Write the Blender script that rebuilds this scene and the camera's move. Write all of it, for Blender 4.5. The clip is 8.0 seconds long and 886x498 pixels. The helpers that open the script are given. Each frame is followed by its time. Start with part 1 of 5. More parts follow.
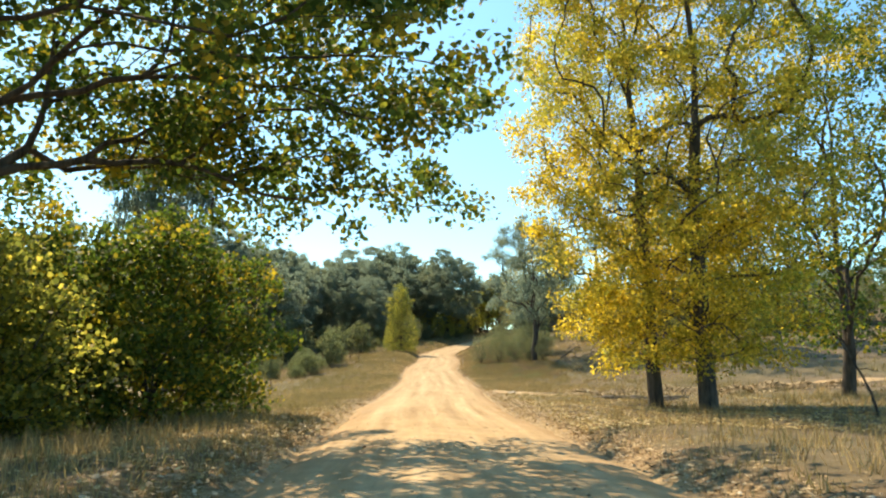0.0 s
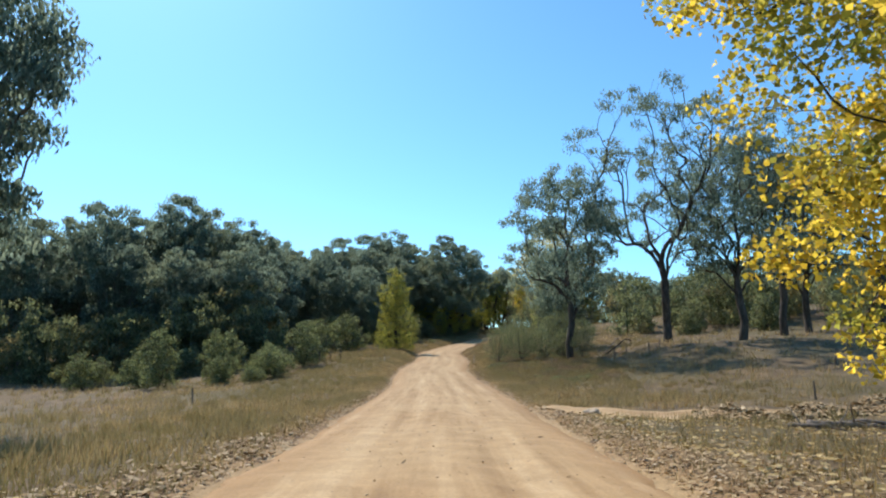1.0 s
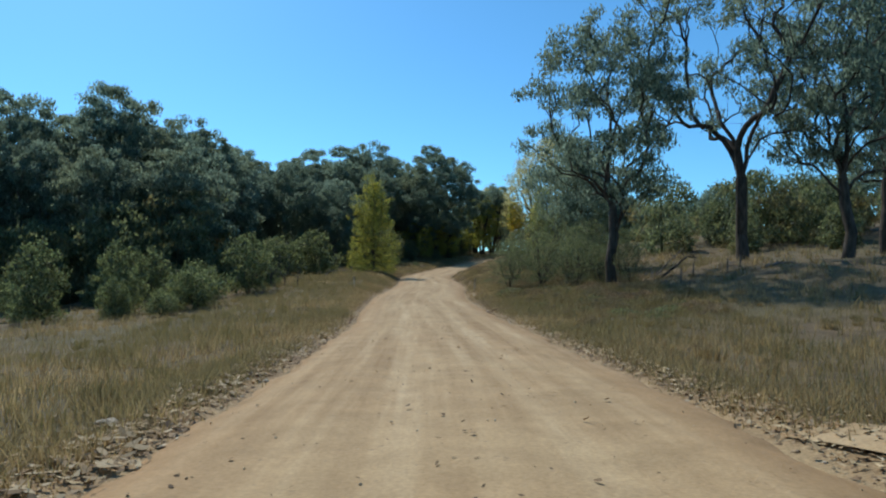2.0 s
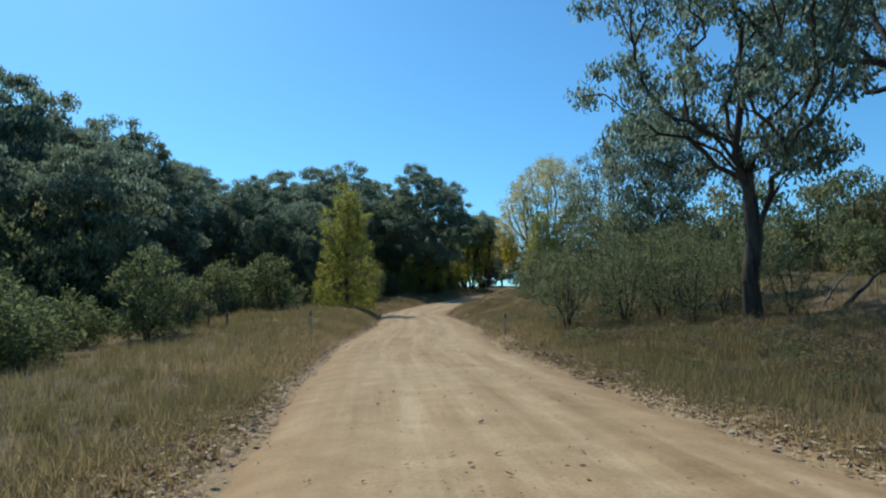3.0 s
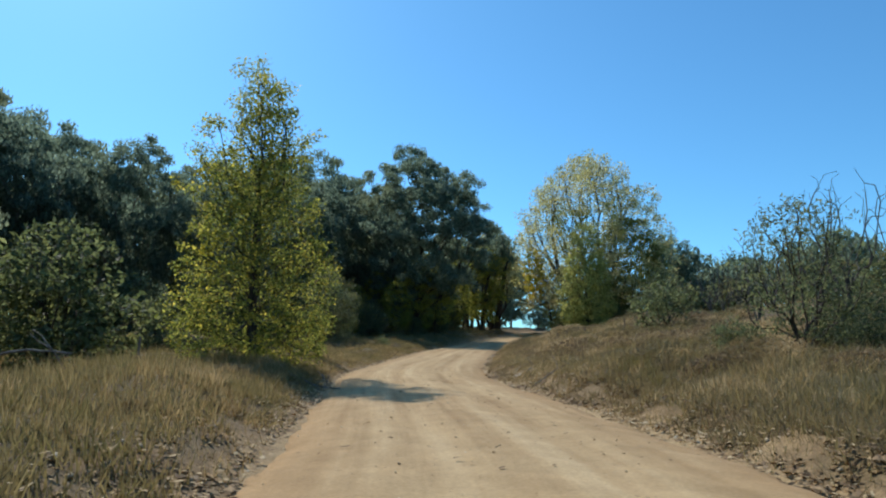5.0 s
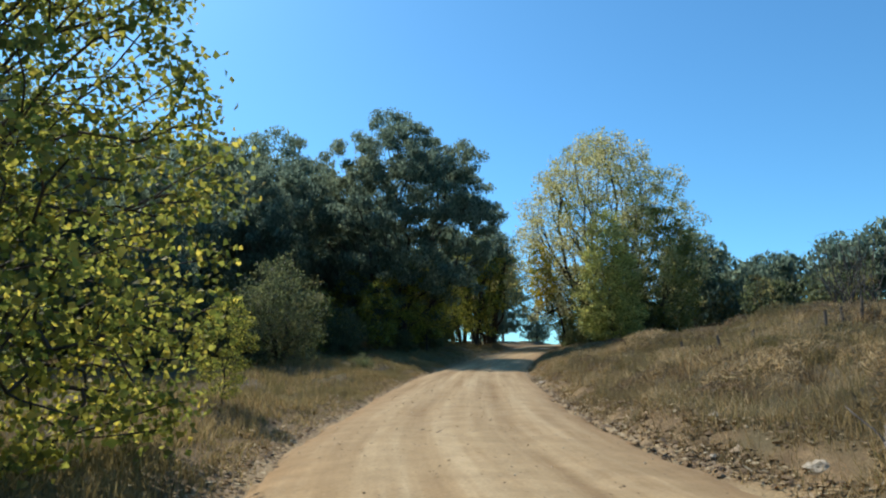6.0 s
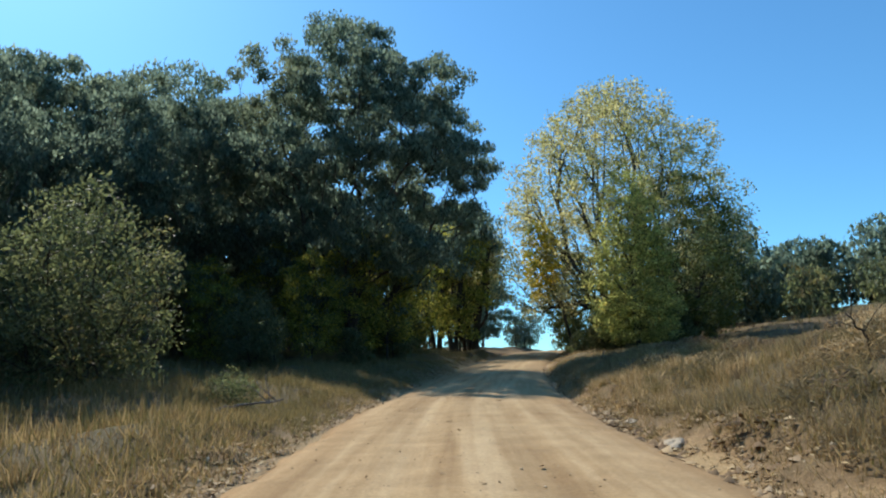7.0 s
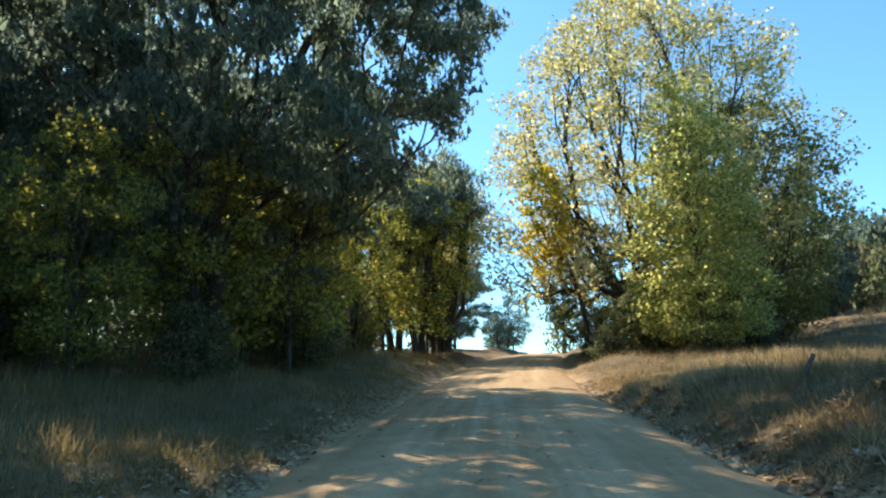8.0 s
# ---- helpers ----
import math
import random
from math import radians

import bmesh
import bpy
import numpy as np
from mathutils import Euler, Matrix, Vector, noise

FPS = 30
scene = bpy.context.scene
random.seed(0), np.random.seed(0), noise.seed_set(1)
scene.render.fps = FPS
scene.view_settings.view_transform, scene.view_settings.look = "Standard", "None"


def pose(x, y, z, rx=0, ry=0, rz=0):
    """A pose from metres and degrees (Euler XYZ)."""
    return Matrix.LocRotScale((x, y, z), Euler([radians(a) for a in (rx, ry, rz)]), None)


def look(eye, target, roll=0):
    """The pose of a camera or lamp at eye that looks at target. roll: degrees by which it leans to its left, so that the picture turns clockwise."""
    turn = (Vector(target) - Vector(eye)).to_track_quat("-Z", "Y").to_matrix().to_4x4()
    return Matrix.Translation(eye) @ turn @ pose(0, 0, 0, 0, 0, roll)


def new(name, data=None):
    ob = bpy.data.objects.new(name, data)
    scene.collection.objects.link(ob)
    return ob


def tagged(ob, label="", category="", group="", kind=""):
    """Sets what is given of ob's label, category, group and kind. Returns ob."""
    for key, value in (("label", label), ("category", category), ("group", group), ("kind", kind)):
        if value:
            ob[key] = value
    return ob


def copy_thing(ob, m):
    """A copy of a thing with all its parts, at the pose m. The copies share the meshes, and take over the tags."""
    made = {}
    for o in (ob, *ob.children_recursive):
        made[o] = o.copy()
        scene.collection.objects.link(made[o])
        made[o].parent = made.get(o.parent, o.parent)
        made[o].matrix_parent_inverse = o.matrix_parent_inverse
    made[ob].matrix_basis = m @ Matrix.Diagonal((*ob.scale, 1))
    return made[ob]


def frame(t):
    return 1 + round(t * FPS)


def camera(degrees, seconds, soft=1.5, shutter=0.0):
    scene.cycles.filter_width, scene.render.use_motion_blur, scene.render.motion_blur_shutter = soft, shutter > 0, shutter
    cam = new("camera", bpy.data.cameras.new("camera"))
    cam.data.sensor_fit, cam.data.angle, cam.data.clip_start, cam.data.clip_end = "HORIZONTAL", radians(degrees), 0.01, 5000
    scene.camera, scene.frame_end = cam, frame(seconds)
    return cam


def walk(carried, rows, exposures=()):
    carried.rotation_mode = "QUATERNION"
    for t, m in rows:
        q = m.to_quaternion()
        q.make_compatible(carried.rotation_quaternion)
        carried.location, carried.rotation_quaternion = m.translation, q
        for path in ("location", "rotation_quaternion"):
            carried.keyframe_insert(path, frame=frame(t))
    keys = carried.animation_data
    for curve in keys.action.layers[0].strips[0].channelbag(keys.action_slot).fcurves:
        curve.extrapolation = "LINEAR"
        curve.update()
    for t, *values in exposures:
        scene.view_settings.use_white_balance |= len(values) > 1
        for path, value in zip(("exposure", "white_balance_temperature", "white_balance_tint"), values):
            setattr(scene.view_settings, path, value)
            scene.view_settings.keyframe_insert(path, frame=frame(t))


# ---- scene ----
cam = camera(66.6, 8.0, soft=2.1)
METRES, EYE, TILT, LEAN, TURN = 150.0, 1.5, 8.0, 0.0, 0.0
ROWS = [
    (0.0, 0.0, 0.0, 0.0, 0.0, 0.0, -0.0),
    (0.5, -0.0015, 0.0677, -0.0128, 0.04, 1.49, 0.22),
    (1.0, -0.0032, 0.1275, -0.0236, -0.03, 0.18, 0.24),
    (1.5, -0.0042, 0.1858, -0.0333, -0.75, -6.19, 0.31),
    (2.0, -0.0067, 0.2413, -0.0429, -1.46, -5.99, -0.13),
    (3.5, -0.0145, 0.4209, -0.0709, -3.87, -0.5, 0.03),
    (4.0, -0.0146, 0.4812, -0.0779, -3.97, 0.78, -0.4),
    (4.5, -0.0133, 0.5445, -0.0857, -3.84, 0.9, -1.06),
    (6.0, -0.0178, 0.7246, -0.1061, -6.9, 2.59, 0.09),
    (6.5, -0.0106, 0.7877, -0.1133, -7.89, 3.4, 0.66),
    (7.0, -0.0009, 0.852, -0.1197, -9.35, 3.3, 0.42),
    (7.5, 0.0114, 0.9209, -0.1262, -11.09, 3.47, 0.33),
    (8.0, 0.0243, 0.9866, -0.1326, -12.15, 3.53, 0.06),
]
EXPOSURES = [(0.0, 0.8, 8700, 12), (0.5, 0.42, 7100, 14), (1.0, 0.14, 6650, 16), (1.5, -0.48, 6150, 10), (2.0, -0.43, 6050, 8), (3.5, -0.38, 6150, 8), (6.0, -0.1, 6350, 8), (7.0, 0.02, 6450, 9), (7.5, 0.4, 6750, 11), (8.0, 0.8, 7100, 15)]
walk(cam, [(t, pose(0, 0, EYE, TILT, LEAN, TURN) @ pose(METRES * x, METRES * y, METRES * z, 90 + pitch, roll, yaw)) for t, x, y, z, yaw, pitch, roll in ROWS], EXPOSURES)

# ---- world, sun ----
SUN_EL, SUN_AZ = 47.0, -31.0          # degrees; azimuth clockwise from +Y
world = bpy.data.worlds.new("sky")
scene.world = world
world.use_nodes = True
wn = world.node_tree.nodes
sky = wn.new("ShaderNodeTexSky")
sky.sky_type, sky.sun_disc = "NISHITA", False
sky.sun_elevation, sky.sun_rotation = radians(SUN_EL), radians(SUN_AZ % 360)
sky.altitude, sky.air_density, sky.dust_density, sky.ozone_density = 600, 1.0, 0.8, 2.0
tint = wn.new("ShaderNodeMix")
tint.data_type, tint.blend_type = "RGBA", "MULTIPLY"
tint.inputs[0].default_value, tint.inputs[7].default_value = 1.0, (0.53, 1.0, 1.21, 1)
world.node_tree.links.new(sky.outputs[0], tint.inputs[6])
world.node_tree.links.new(tint.outputs[2], wn["Background"].inputs[0])
wn["Background"].inputs[1].default_value = 0.158
sun = new("sun", bpy.data.lights.new("sun", "SUN"))
sun.data.energy, sun.data.angle, sun.data.color = 4.6, radians(0.53), (1.0, 0.94, 0.84)
sun.matrix_world = look((math.sin(radians(SUN_AZ)) * 100, 100 * math.cos(radians(SUN_AZ)), 100 * math.tan(radians(SUN_EL))), (0, 0, 0))

# ---- materials ----


def ramp(nt, fac, stops):
    r = nt.nodes.new("ShaderNodeValToRGB")
    while len(r.color_ramp.elements) < len(stops):
        r.color_ramp.elements.new(0.5)
    for e, (p, c) in zip(r.color_ramp.elements, stops):
        e.position, e.color = p, (*c, 1)
    nt.links.new(fac, r.inputs[0])
    return r.outputs[0]


def noise_tex(nt, vec, scale, detail=4, rough=0.55):
    n = nt.nodes.new("ShaderNodeTexNoise")
    n.inputs["Scale"].default_value, n.inputs["Detail"].default_value, n.inputs["Roughness"].default_value = scale, detail, rough
    if vec is not None:
        nt.links.new(vec, n.inputs["Vector"])
    return n.outputs[0]


def mix_rgb(nt, fac, a, b, mode="MIX"):
    m = nt.nodes.new("ShaderNodeMix")
    m.data_type, m.blend_type = "RGBA", mode
    for sock, v in ((m.inputs[0], fac), (m.inputs[6], a), (m.inputs[7], b)):
        if isinstance(v, bpy.types.NodeSocket):
            nt.links.new(v, sock)
        elif isinstance(v, (int, float)):
            sock.default_value = v
        else:
            sock.default_value = (*v, 1)
    return m.outputs[2]


def math_node(nt, op, a, b=0.0, clamp=False):
    m = nt.nodes.new("ShaderNodeMath")
    m.operation, m.use_clamp = op, clamp
    for sock, v in ((m.inputs[0], a), (m.inputs[1], b)):
        if isinstance(v, bpy.types.NodeSocket):
            nt.links.new(v, sock)
        else:
            sock.default_value = v
    return m.outputs[0]


def base_mat(name, rough=0.85):
    m = bpy.data.materials.new(name)
    m.use_nodes = True
    nt = m.node_tree
    b = nt.nodes["Principled BSDF"]
    b.inputs["Roughness"].default_value = rough
    b.inputs["Specular IOR Level"].default_value = 0.3
    co = nt.nodes.new("ShaderNodeTexCoord")
    return m, nt, b, co


def bump(nt, b, height, strength=0.5, dist=0.02):
    n = nt.nodes.new("ShaderNodeBump")
    n.inputs["Strength"].default_value, n.inputs["Distance"].default_value = strength, dist
    nt.links.new(height, n.inputs["Height"])
    nt.links.new(n.outputs[0], b.inputs["Normal"])


def leaf_mat(name, stops, patch=None, patch_scale=0.3, trans=0.45, rough=0.6, glow=(1.5, 1.5, 1.0), wax=0.3):
    """Leaves: a colour of its own for each leaf, patches of a second colour over the crown, light shining through."""
    m, nt, b, co = base_mat(name, rough)
    b.inputs["Specular IOR Level"].default_value = wax
    geo = nt.nodes.new("ShaderNodeNewGeometry")
    col = ramp(nt, geo.outputs["Random Per Island"], stops)
    if patch:
        n = noise_tex(nt, co.outputs["Object"], patch_scale, 3)
        f = ramp(nt, n, [(patch[1], (0, 0, 0)), (patch[2], (1, 1, 1))])
        col = mix_rgb(nt, f, col, patch[0])
        jit = ramp(nt, geo.outputs["Random Per Island"], [(0, (0.7, 0.7, 0.7)), (1, (1.2, 1.2, 1.2))])
        col = mix_rgb(nt, 1.0, col, jit, "MULTIPLY")
    nt.links.new(col, b.inputs["Base Color"])
    t = nt.nodes.new("ShaderNodeBsdfTranslucent")
    bright = mix_rgb(nt, 1.0, col, glow, "MULTIPLY")
    nt.links.new(bright, t.inputs["Color"])
    mx = nt.nodes.new("ShaderNodeMixShader")
    mx.inputs[0].default_value = trans
    nt.links.new(b.outputs[0], mx.inputs[1])
    nt.links.new(t.outputs[0], mx.inputs[2])
    nt.links.new(mx.outputs[0], nt.nodes["Material Output"].inputs["Surface"])
    return m


def bark_mat(name, dark, light, scale=6.0):
    m, nt, b, co = base_mat(name, 0.9)
    mp = nt.nodes.new("ShaderNodeMapping")
    mp.inputs["Scale"].default_value = (1, 1, 0.18)
    nt.links.new(co.outputs["Object"], mp.inputs[0])
    n = noise_tex(nt, mp.outputs[0], scale, 6, 0.65)
    big = noise_tex(nt, co.outputs["Object"], 0.7, 3)
    col = ramp(nt, n, [(0.35, dark), (0.65, light)])
    col = mix_rgb(nt, 0.5, col, ramp(nt, big, [(0.3, (0.5, 0.5, 0.5)), (0.7, (1.1, 1.1, 1.1))]), "MULTIPLY")
    nt.links.new(col, b.inputs["Base Color"])
    bump(nt, b, n, 0.8, 0.03)
    return m


def ground_mat():
    m, nt, b, co = base_mat("dry_ground", 0.95)
    v = co.outputs["Object"]
    big, mid, fine = noise_tex(nt, v, 0.08, 4), noise_tex(nt, v, 0.9, 5), noise_tex(nt, v, 26, 6, 0.75)
    c = ramp(nt, mid, [(0.3, (0.085, 0.058, 0.03)), (0.5, (0.16, 0.112, 0.057)), (0.72, (0.26, 0.185, 0.097))])
    g = ramp(nt, big, [(0.42, (0, 0, 0)), (0.62, (0.7, 0.7, 0.7))])
    c = mix_rgb(nt, g, c, (0.12, 0.105, 0.045))
    sep = nt.nodes.new("ShaderNodeSeparateXYZ")
    nt.links.new(co.outputs["UV"], sep.inputs[0])
    d = math_node(nt, "ADD", math_node(nt, "ABSOLUTE", sep.outputs[0]), math_node(nt, "MULTIPLY", math_node(nt, "SUBTRACT", mid, 0.5), 3.2))
    verge = ramp(nt, math_node(nt, "MULTIPLY", d, 0.1), [(0.34, (1, 1, 1)), (0.47, (0, 0, 0))])
    c = mix_rgb(nt, verge, c, ramp(nt, noise_tex(nt, v, 2.6, 5, 0.7), [(0.3, (0.15, 0.09, 0.042)), (0.5, (0.27, 0.17, 0.082)), (0.7, (0.39, 0.26, 0.135))]))
    sand = ramp(nt, math_node(nt, "MULTIPLY", d, 0.1), [(0.30, (1, 1, 1)), (0.365, (0, 0, 0))])
    c = mix_rgb(nt, sand, c, ramp(nt, mid, [(0.3, (0.40, 0.27, 0.13)), (0.7, (0.54, 0.385, 0.205))]))
    c = mix_rgb(nt, 0.6, c, ramp(nt, fine, [(0.35, (0.3, 0.3, 0.3)), (0.65, (1.3, 1.3, 1.3))]), "MULTIPLY")
    nt.links.new(c, b.inputs["Base Color"])
    bump(nt, b, math_node(nt, "ADD", fine, mid), 0.6, 0.03)
    return m


def road_mat():
    m, nt, b, co = base_mat("sandy_dirt", 0.95)
    uv, v = co.outputs["UV"], co.outputs["Object"]
    mp = nt.nodes.new("ShaderNodeMapping")
    mp.inputs["Scale"].default_value = (1.0, 0.035, 1)
    nt.links.new(uv, mp.inputs[0])
    tracks = noise_tex(nt, mp.outputs[0], 1.6, 4, 0.6)
    big, mid, fine, grit = noise_tex(nt, v, 0.22, 4), noise_tex(nt, v, 1.7, 5), noise_tex(nt, v, 22, 4, 0.7), noise_tex(nt, v, 7, 3, 0.7)
    c = ramp(nt, tracks, [(0.32, (0.31, 0.19, 0.085)), (0.5, (0.45, 0.30, 0.15)), (0.66, (0.57, 0.41, 0.23))])
    c = mix_rgb(nt, ramp(nt, big, [(0.4, (0, 0, 0)), (0.65, (0.6, 0.6, 0.6))]), c, (0.51, 0.36, 0.19))
    sep = nt.nodes.new("ShaderNodeSeparateXYZ")
    nt.links.new(uv, sep.inputs[0])
    out = math_node(nt, "ADD", math_node(nt, "ABSOLUTE", sep.outputs[0]), math_node(nt, "MULTIPLY", math_node(nt, "SUBTRACT", big, 0.5), 3.0))
    c = mix_rgb(nt, ramp(nt, math_node(nt, "MULTIPLY", out, 0.25), [(0.45, (0, 0, 0)), (0.78, (0.75, 0.75, 0.75))]), c, (0.39, 0.235, 0.105))
    c = mix_rgb(nt, 0.55, c, ramp(nt, mid, [(0.3, (0.72, 0.7, 0.66)), (0.7, (1.15, 1.15, 1.15))]), "MULTIPLY")
    c = mix_rgb(nt, 0.6, c, ramp(nt, fine, [(0.3, (0.7, 0.68, 0.64)), (0.7, (1.2, 1.2, 1.2))]), "MULTIPLY")
    c = mix_rgb(nt, ramp(nt, grit, [(0.66, (0, 0, 0)), (0.72, (0.6, 0.6, 0.6))]), c, (0.22, 0.16, 0.10))
    nt.links.new(c, b.inputs["Base Color"])
    bump(nt, b, math_node(nt, "ADD", math_node(nt, "MULTIPLY", fine, 0.4), mid), 0.6, 0.05)
    return m


def island_mat(name, stops, rough=0.9, trans=0.0):
    m = leaf_mat(name, stops, trans=trans, rough=rough, glow=(1.1, 1.0, 0.9))
    return m


M_GROUND, M_ROAD = ground_mat(), road_mat()
GRASS_GLOW = (1.1, 1.0, 0.85)
M_GRASS = leaf_mat("dry_grass", [(0, (0.26, 0.18, 0.09)), (0.4, (0.37, 0.285, 0.15)), (0.75, (0.48, 0.375, 0.21)), (1, (0.25, 0.22, 0.105))], ((0.25, 0.215, 0.11), 0.38, 0.56), 0.14, 0.58, 0.8, GRASS_GLOW)
M_GOLD_GRASS = leaf_mat("golden_grass", [(0, (0.36, 0.27, 0.15)), (0.5, (0.50, 0.39, 0.225)), (1, (0.63, 0.51, 0.32))], ((0.25, 0.20, 0.115), 0.46, 0.57), 0.2, 0.58, 0.8, GRASS_GLOW)
M_GREEN_GRASS = leaf_mat("greenish_grass", [(0, (0.14, 0.135, 0.055)), (0.5, (0.215, 0.19, 0.085)), (1, (0.29, 0.24, 0.115))], None, 0.3, 0.5, 0.8, GRASS_GLOW)
M_STONE = island_mat("pale_stone", [(0, (0.34, 0.24, 0.14)), (0.5, (0.46, 0.35, 0.21)), (1, (0.60, 0.51, 0.38))])
M_LITTER = island_mat("leaf_litter", [(0, (0.24, 0.14, 0.06)), (0.5, (0.42, 0.29, 0.14)), (1, (0.58, 0.44, 0.25))])
# veiling haze is put into this colour: paler, more translucent than gum leaves
M_EUC = leaf_mat("hazed_eucalypt_leaf", [(0, (0.088, 0.115, 0.088)), (0.6, (0.132, 0.165, 0.126)), (1, (0.178, 0.21, 0.162))], ((0.145, 0.155, 0.095), 0.5, 0.65), 0.12, 0.66, 0.8, (1.9, 2.0, 1.85), 0.1)
M_WATTLE = leaf_mat("wattle_leaf", [(0, (0.08, 0.10, 0.055)), (0.6, (0.125, 0.14, 0.08)), (1, (0.18, 0.185, 0.11))], ((0.20, 0.15, 0.075), 0.52, 0.68), 0.25, 0.55, 0.58, (1.8, 1.85, 1.35), 0.28)
M_BLUEGREEN = leaf_mat("silver_wattle_leaf", [(0, (0.085, 0.11, 0.06)), (0.6, (0.135, 0.16, 0.09)), (1, (0.19, 0.21, 0.13))], ((0.18, 0.175, 0.08), 0.5, 0.7), 0.4, 0.56, 0.65, wax=0.2)
M_YELLOW = leaf_mat("yellow_poplar_leaf", [(0, (0.31, 0.27, 0.045)), (0.35, (0.44, 0.365, 0.062)), (0.7, (0.57, 0.445, 0.075)), (1, (0.66, 0.51, 0.11))], ((0.27, 0.285, 0.075), 0.47, 0.60), 0.22, 0.74, glow=(1.5, 1.4, 0.9))
M_POPLAR = leaf_mat("poplar_leaf", [(0, (0.12, 0.145, 0.048)), (0.5, (0.19, 0.205, 0.07)), (0.85, (0.29, 0.27, 0.085)), (1, (0.42, 0.34, 0.10))], ((0.38, 0.315, 0.055), 0.58, 0.7), 0.45, 0.68, glow=(1.8, 1.8, 1.05))
M_DARKPOP = leaf_mat("green_poplar_leaf", [(0, (0.055, 0.10, 0.024)), (0.6, (0.10, 0.155, 0.034)), (0.88, (0.18, 0.20, 0.04)), (1, (0.40, 0.285, 0.05))], ((0.42, 0.31, 0.04), 0.57, 0.66), 0.5, 0.55, glow=(1.25, 1.25, 0.8))
M_FRESH = leaf_mat("fresh_poplar_leaf", [(0, (0.18, 0.205, 0.085)), (0.5, (0.285, 0.305, 0.14)), (0.9, (0.40, 0.395, 0.185)), (1, (0.50, 0.40, 0.15))], ((0.23, 0.25, 0.105), 0.5, 0.66), 0.35, 0.70, glow=(2.0, 1.95, 1.3))
M_GOLD = leaf_mat("golden_elm_leaf", [(0, (0.32, 0.29, 0.145)), (0.5, (0.46, 0.405, 0.225)), (1, (0.61, 0.535, 0.34))], ((0.20, 0.215, 0.08), 0.51, 0.64), 0.12, 0.58)
M_BARK = bark_mat("dark_bark", (0.035, 0.027, 0.02), (0.13, 0.10, 0.075))
M_PALEBARK = bark_mat("grey_gum_bark", (0.08, 0.065, 0.05), (0.28, 0.24, 0.19), 3.0)
M_DEAD = bark_mat("bleached_dead_wood", (0.12, 0.10, 0.085), (0.30, 0.26, 0.22), 5.0)
M_DEADTREE = bark_mat("grey_dead_bark", (0.06, 0.05, 0.042), (0.19, 0.165, 0.14), 5.0)


# ---- mesh helpers ----
def mesh_of(name, verts, faces, mats, smooth=False):
    """A mesh from an array of corners and an array of equal-sided faces."""
    me = bpy.data.meshes.new(name)
    verts, faces = np.asarray(verts, np.float32), np.asarray(faces, np.int32)
    n, k = faces.shape
    me.vertices.add(len(verts))
    me.vertices.foreach_set("co", verts.ravel())
    me.loops.add(n * k)
    me.loops.foreach_set("vertex_index", faces.ravel())
    me.polygons.add(n)
    me.polygons.foreach_set("loop_start", np.arange(n, dtype=np.int32) * k)
    if smooth:
        me.polygons.foreach_set("use_smooth", np.ones(n, dtype=bool))
    me.update(calc_edges=True)
    me.validate()
    me.materials.append(mats)
    return me


def part_of(name, me, parent, label=""):
    ob = new(name, me)
    ob.parent = parent
    return tagged(ob, label) if label else ob


def part(name, bm, material, parent, label=""):
    me = bpy.data.meshes.new(name)
    bm.to_mesh(me)
    bm.free()
    me.materials.append(material)
    return part_of(name, me, parent, label)


# ---- the lie of the land ----
ROAD_Y = np.array([-120, -20, 0, 20, 28, 36, 48, 62, 75, 83, 90, 98, 106, 118, 122, 127, 133, 141, 150, 165, 180, 195, 210, 225, 245, 300, 420])
ROAD_X = np.array([9, 1.5, .6, -.1, -.6, -.5, -.5, -.7, -1.35, -1.4, -1.0, -.6, -.7, -1.1, -1.0, -.3, .8, 2.2, 4.0, 8.2, 13, 18.6, 25, 33, 45, 80, 150])
ROAD_Z = np.interp(ROAD_Y, [-120, -20, 0, 20, 34, 48, 62, 75, 87, 104, 118, 130, 141, 150, 165, 180, 195, 210, 225, 245, 300, 420],
                   [2.5, .5, 0, -.85, -1.24, -1.5, -1.72, -1.5, -1.25, -.79, -.42, .02, .54, .95, 1.75, 2.7, 3.75, 4.9, 5.6, 5.6, 3.5, 4.0])
D_KNOTS = np.array([-400, -120, -60, -35, -20, -12, -6, -3.6, 3.6, 6, 12, 20, 35, 60, 120, 400])
Y_KNOTS = np.array([-100, 0, 50, 80, 95, 115, 135, 150, 175, 200, 260, 600])
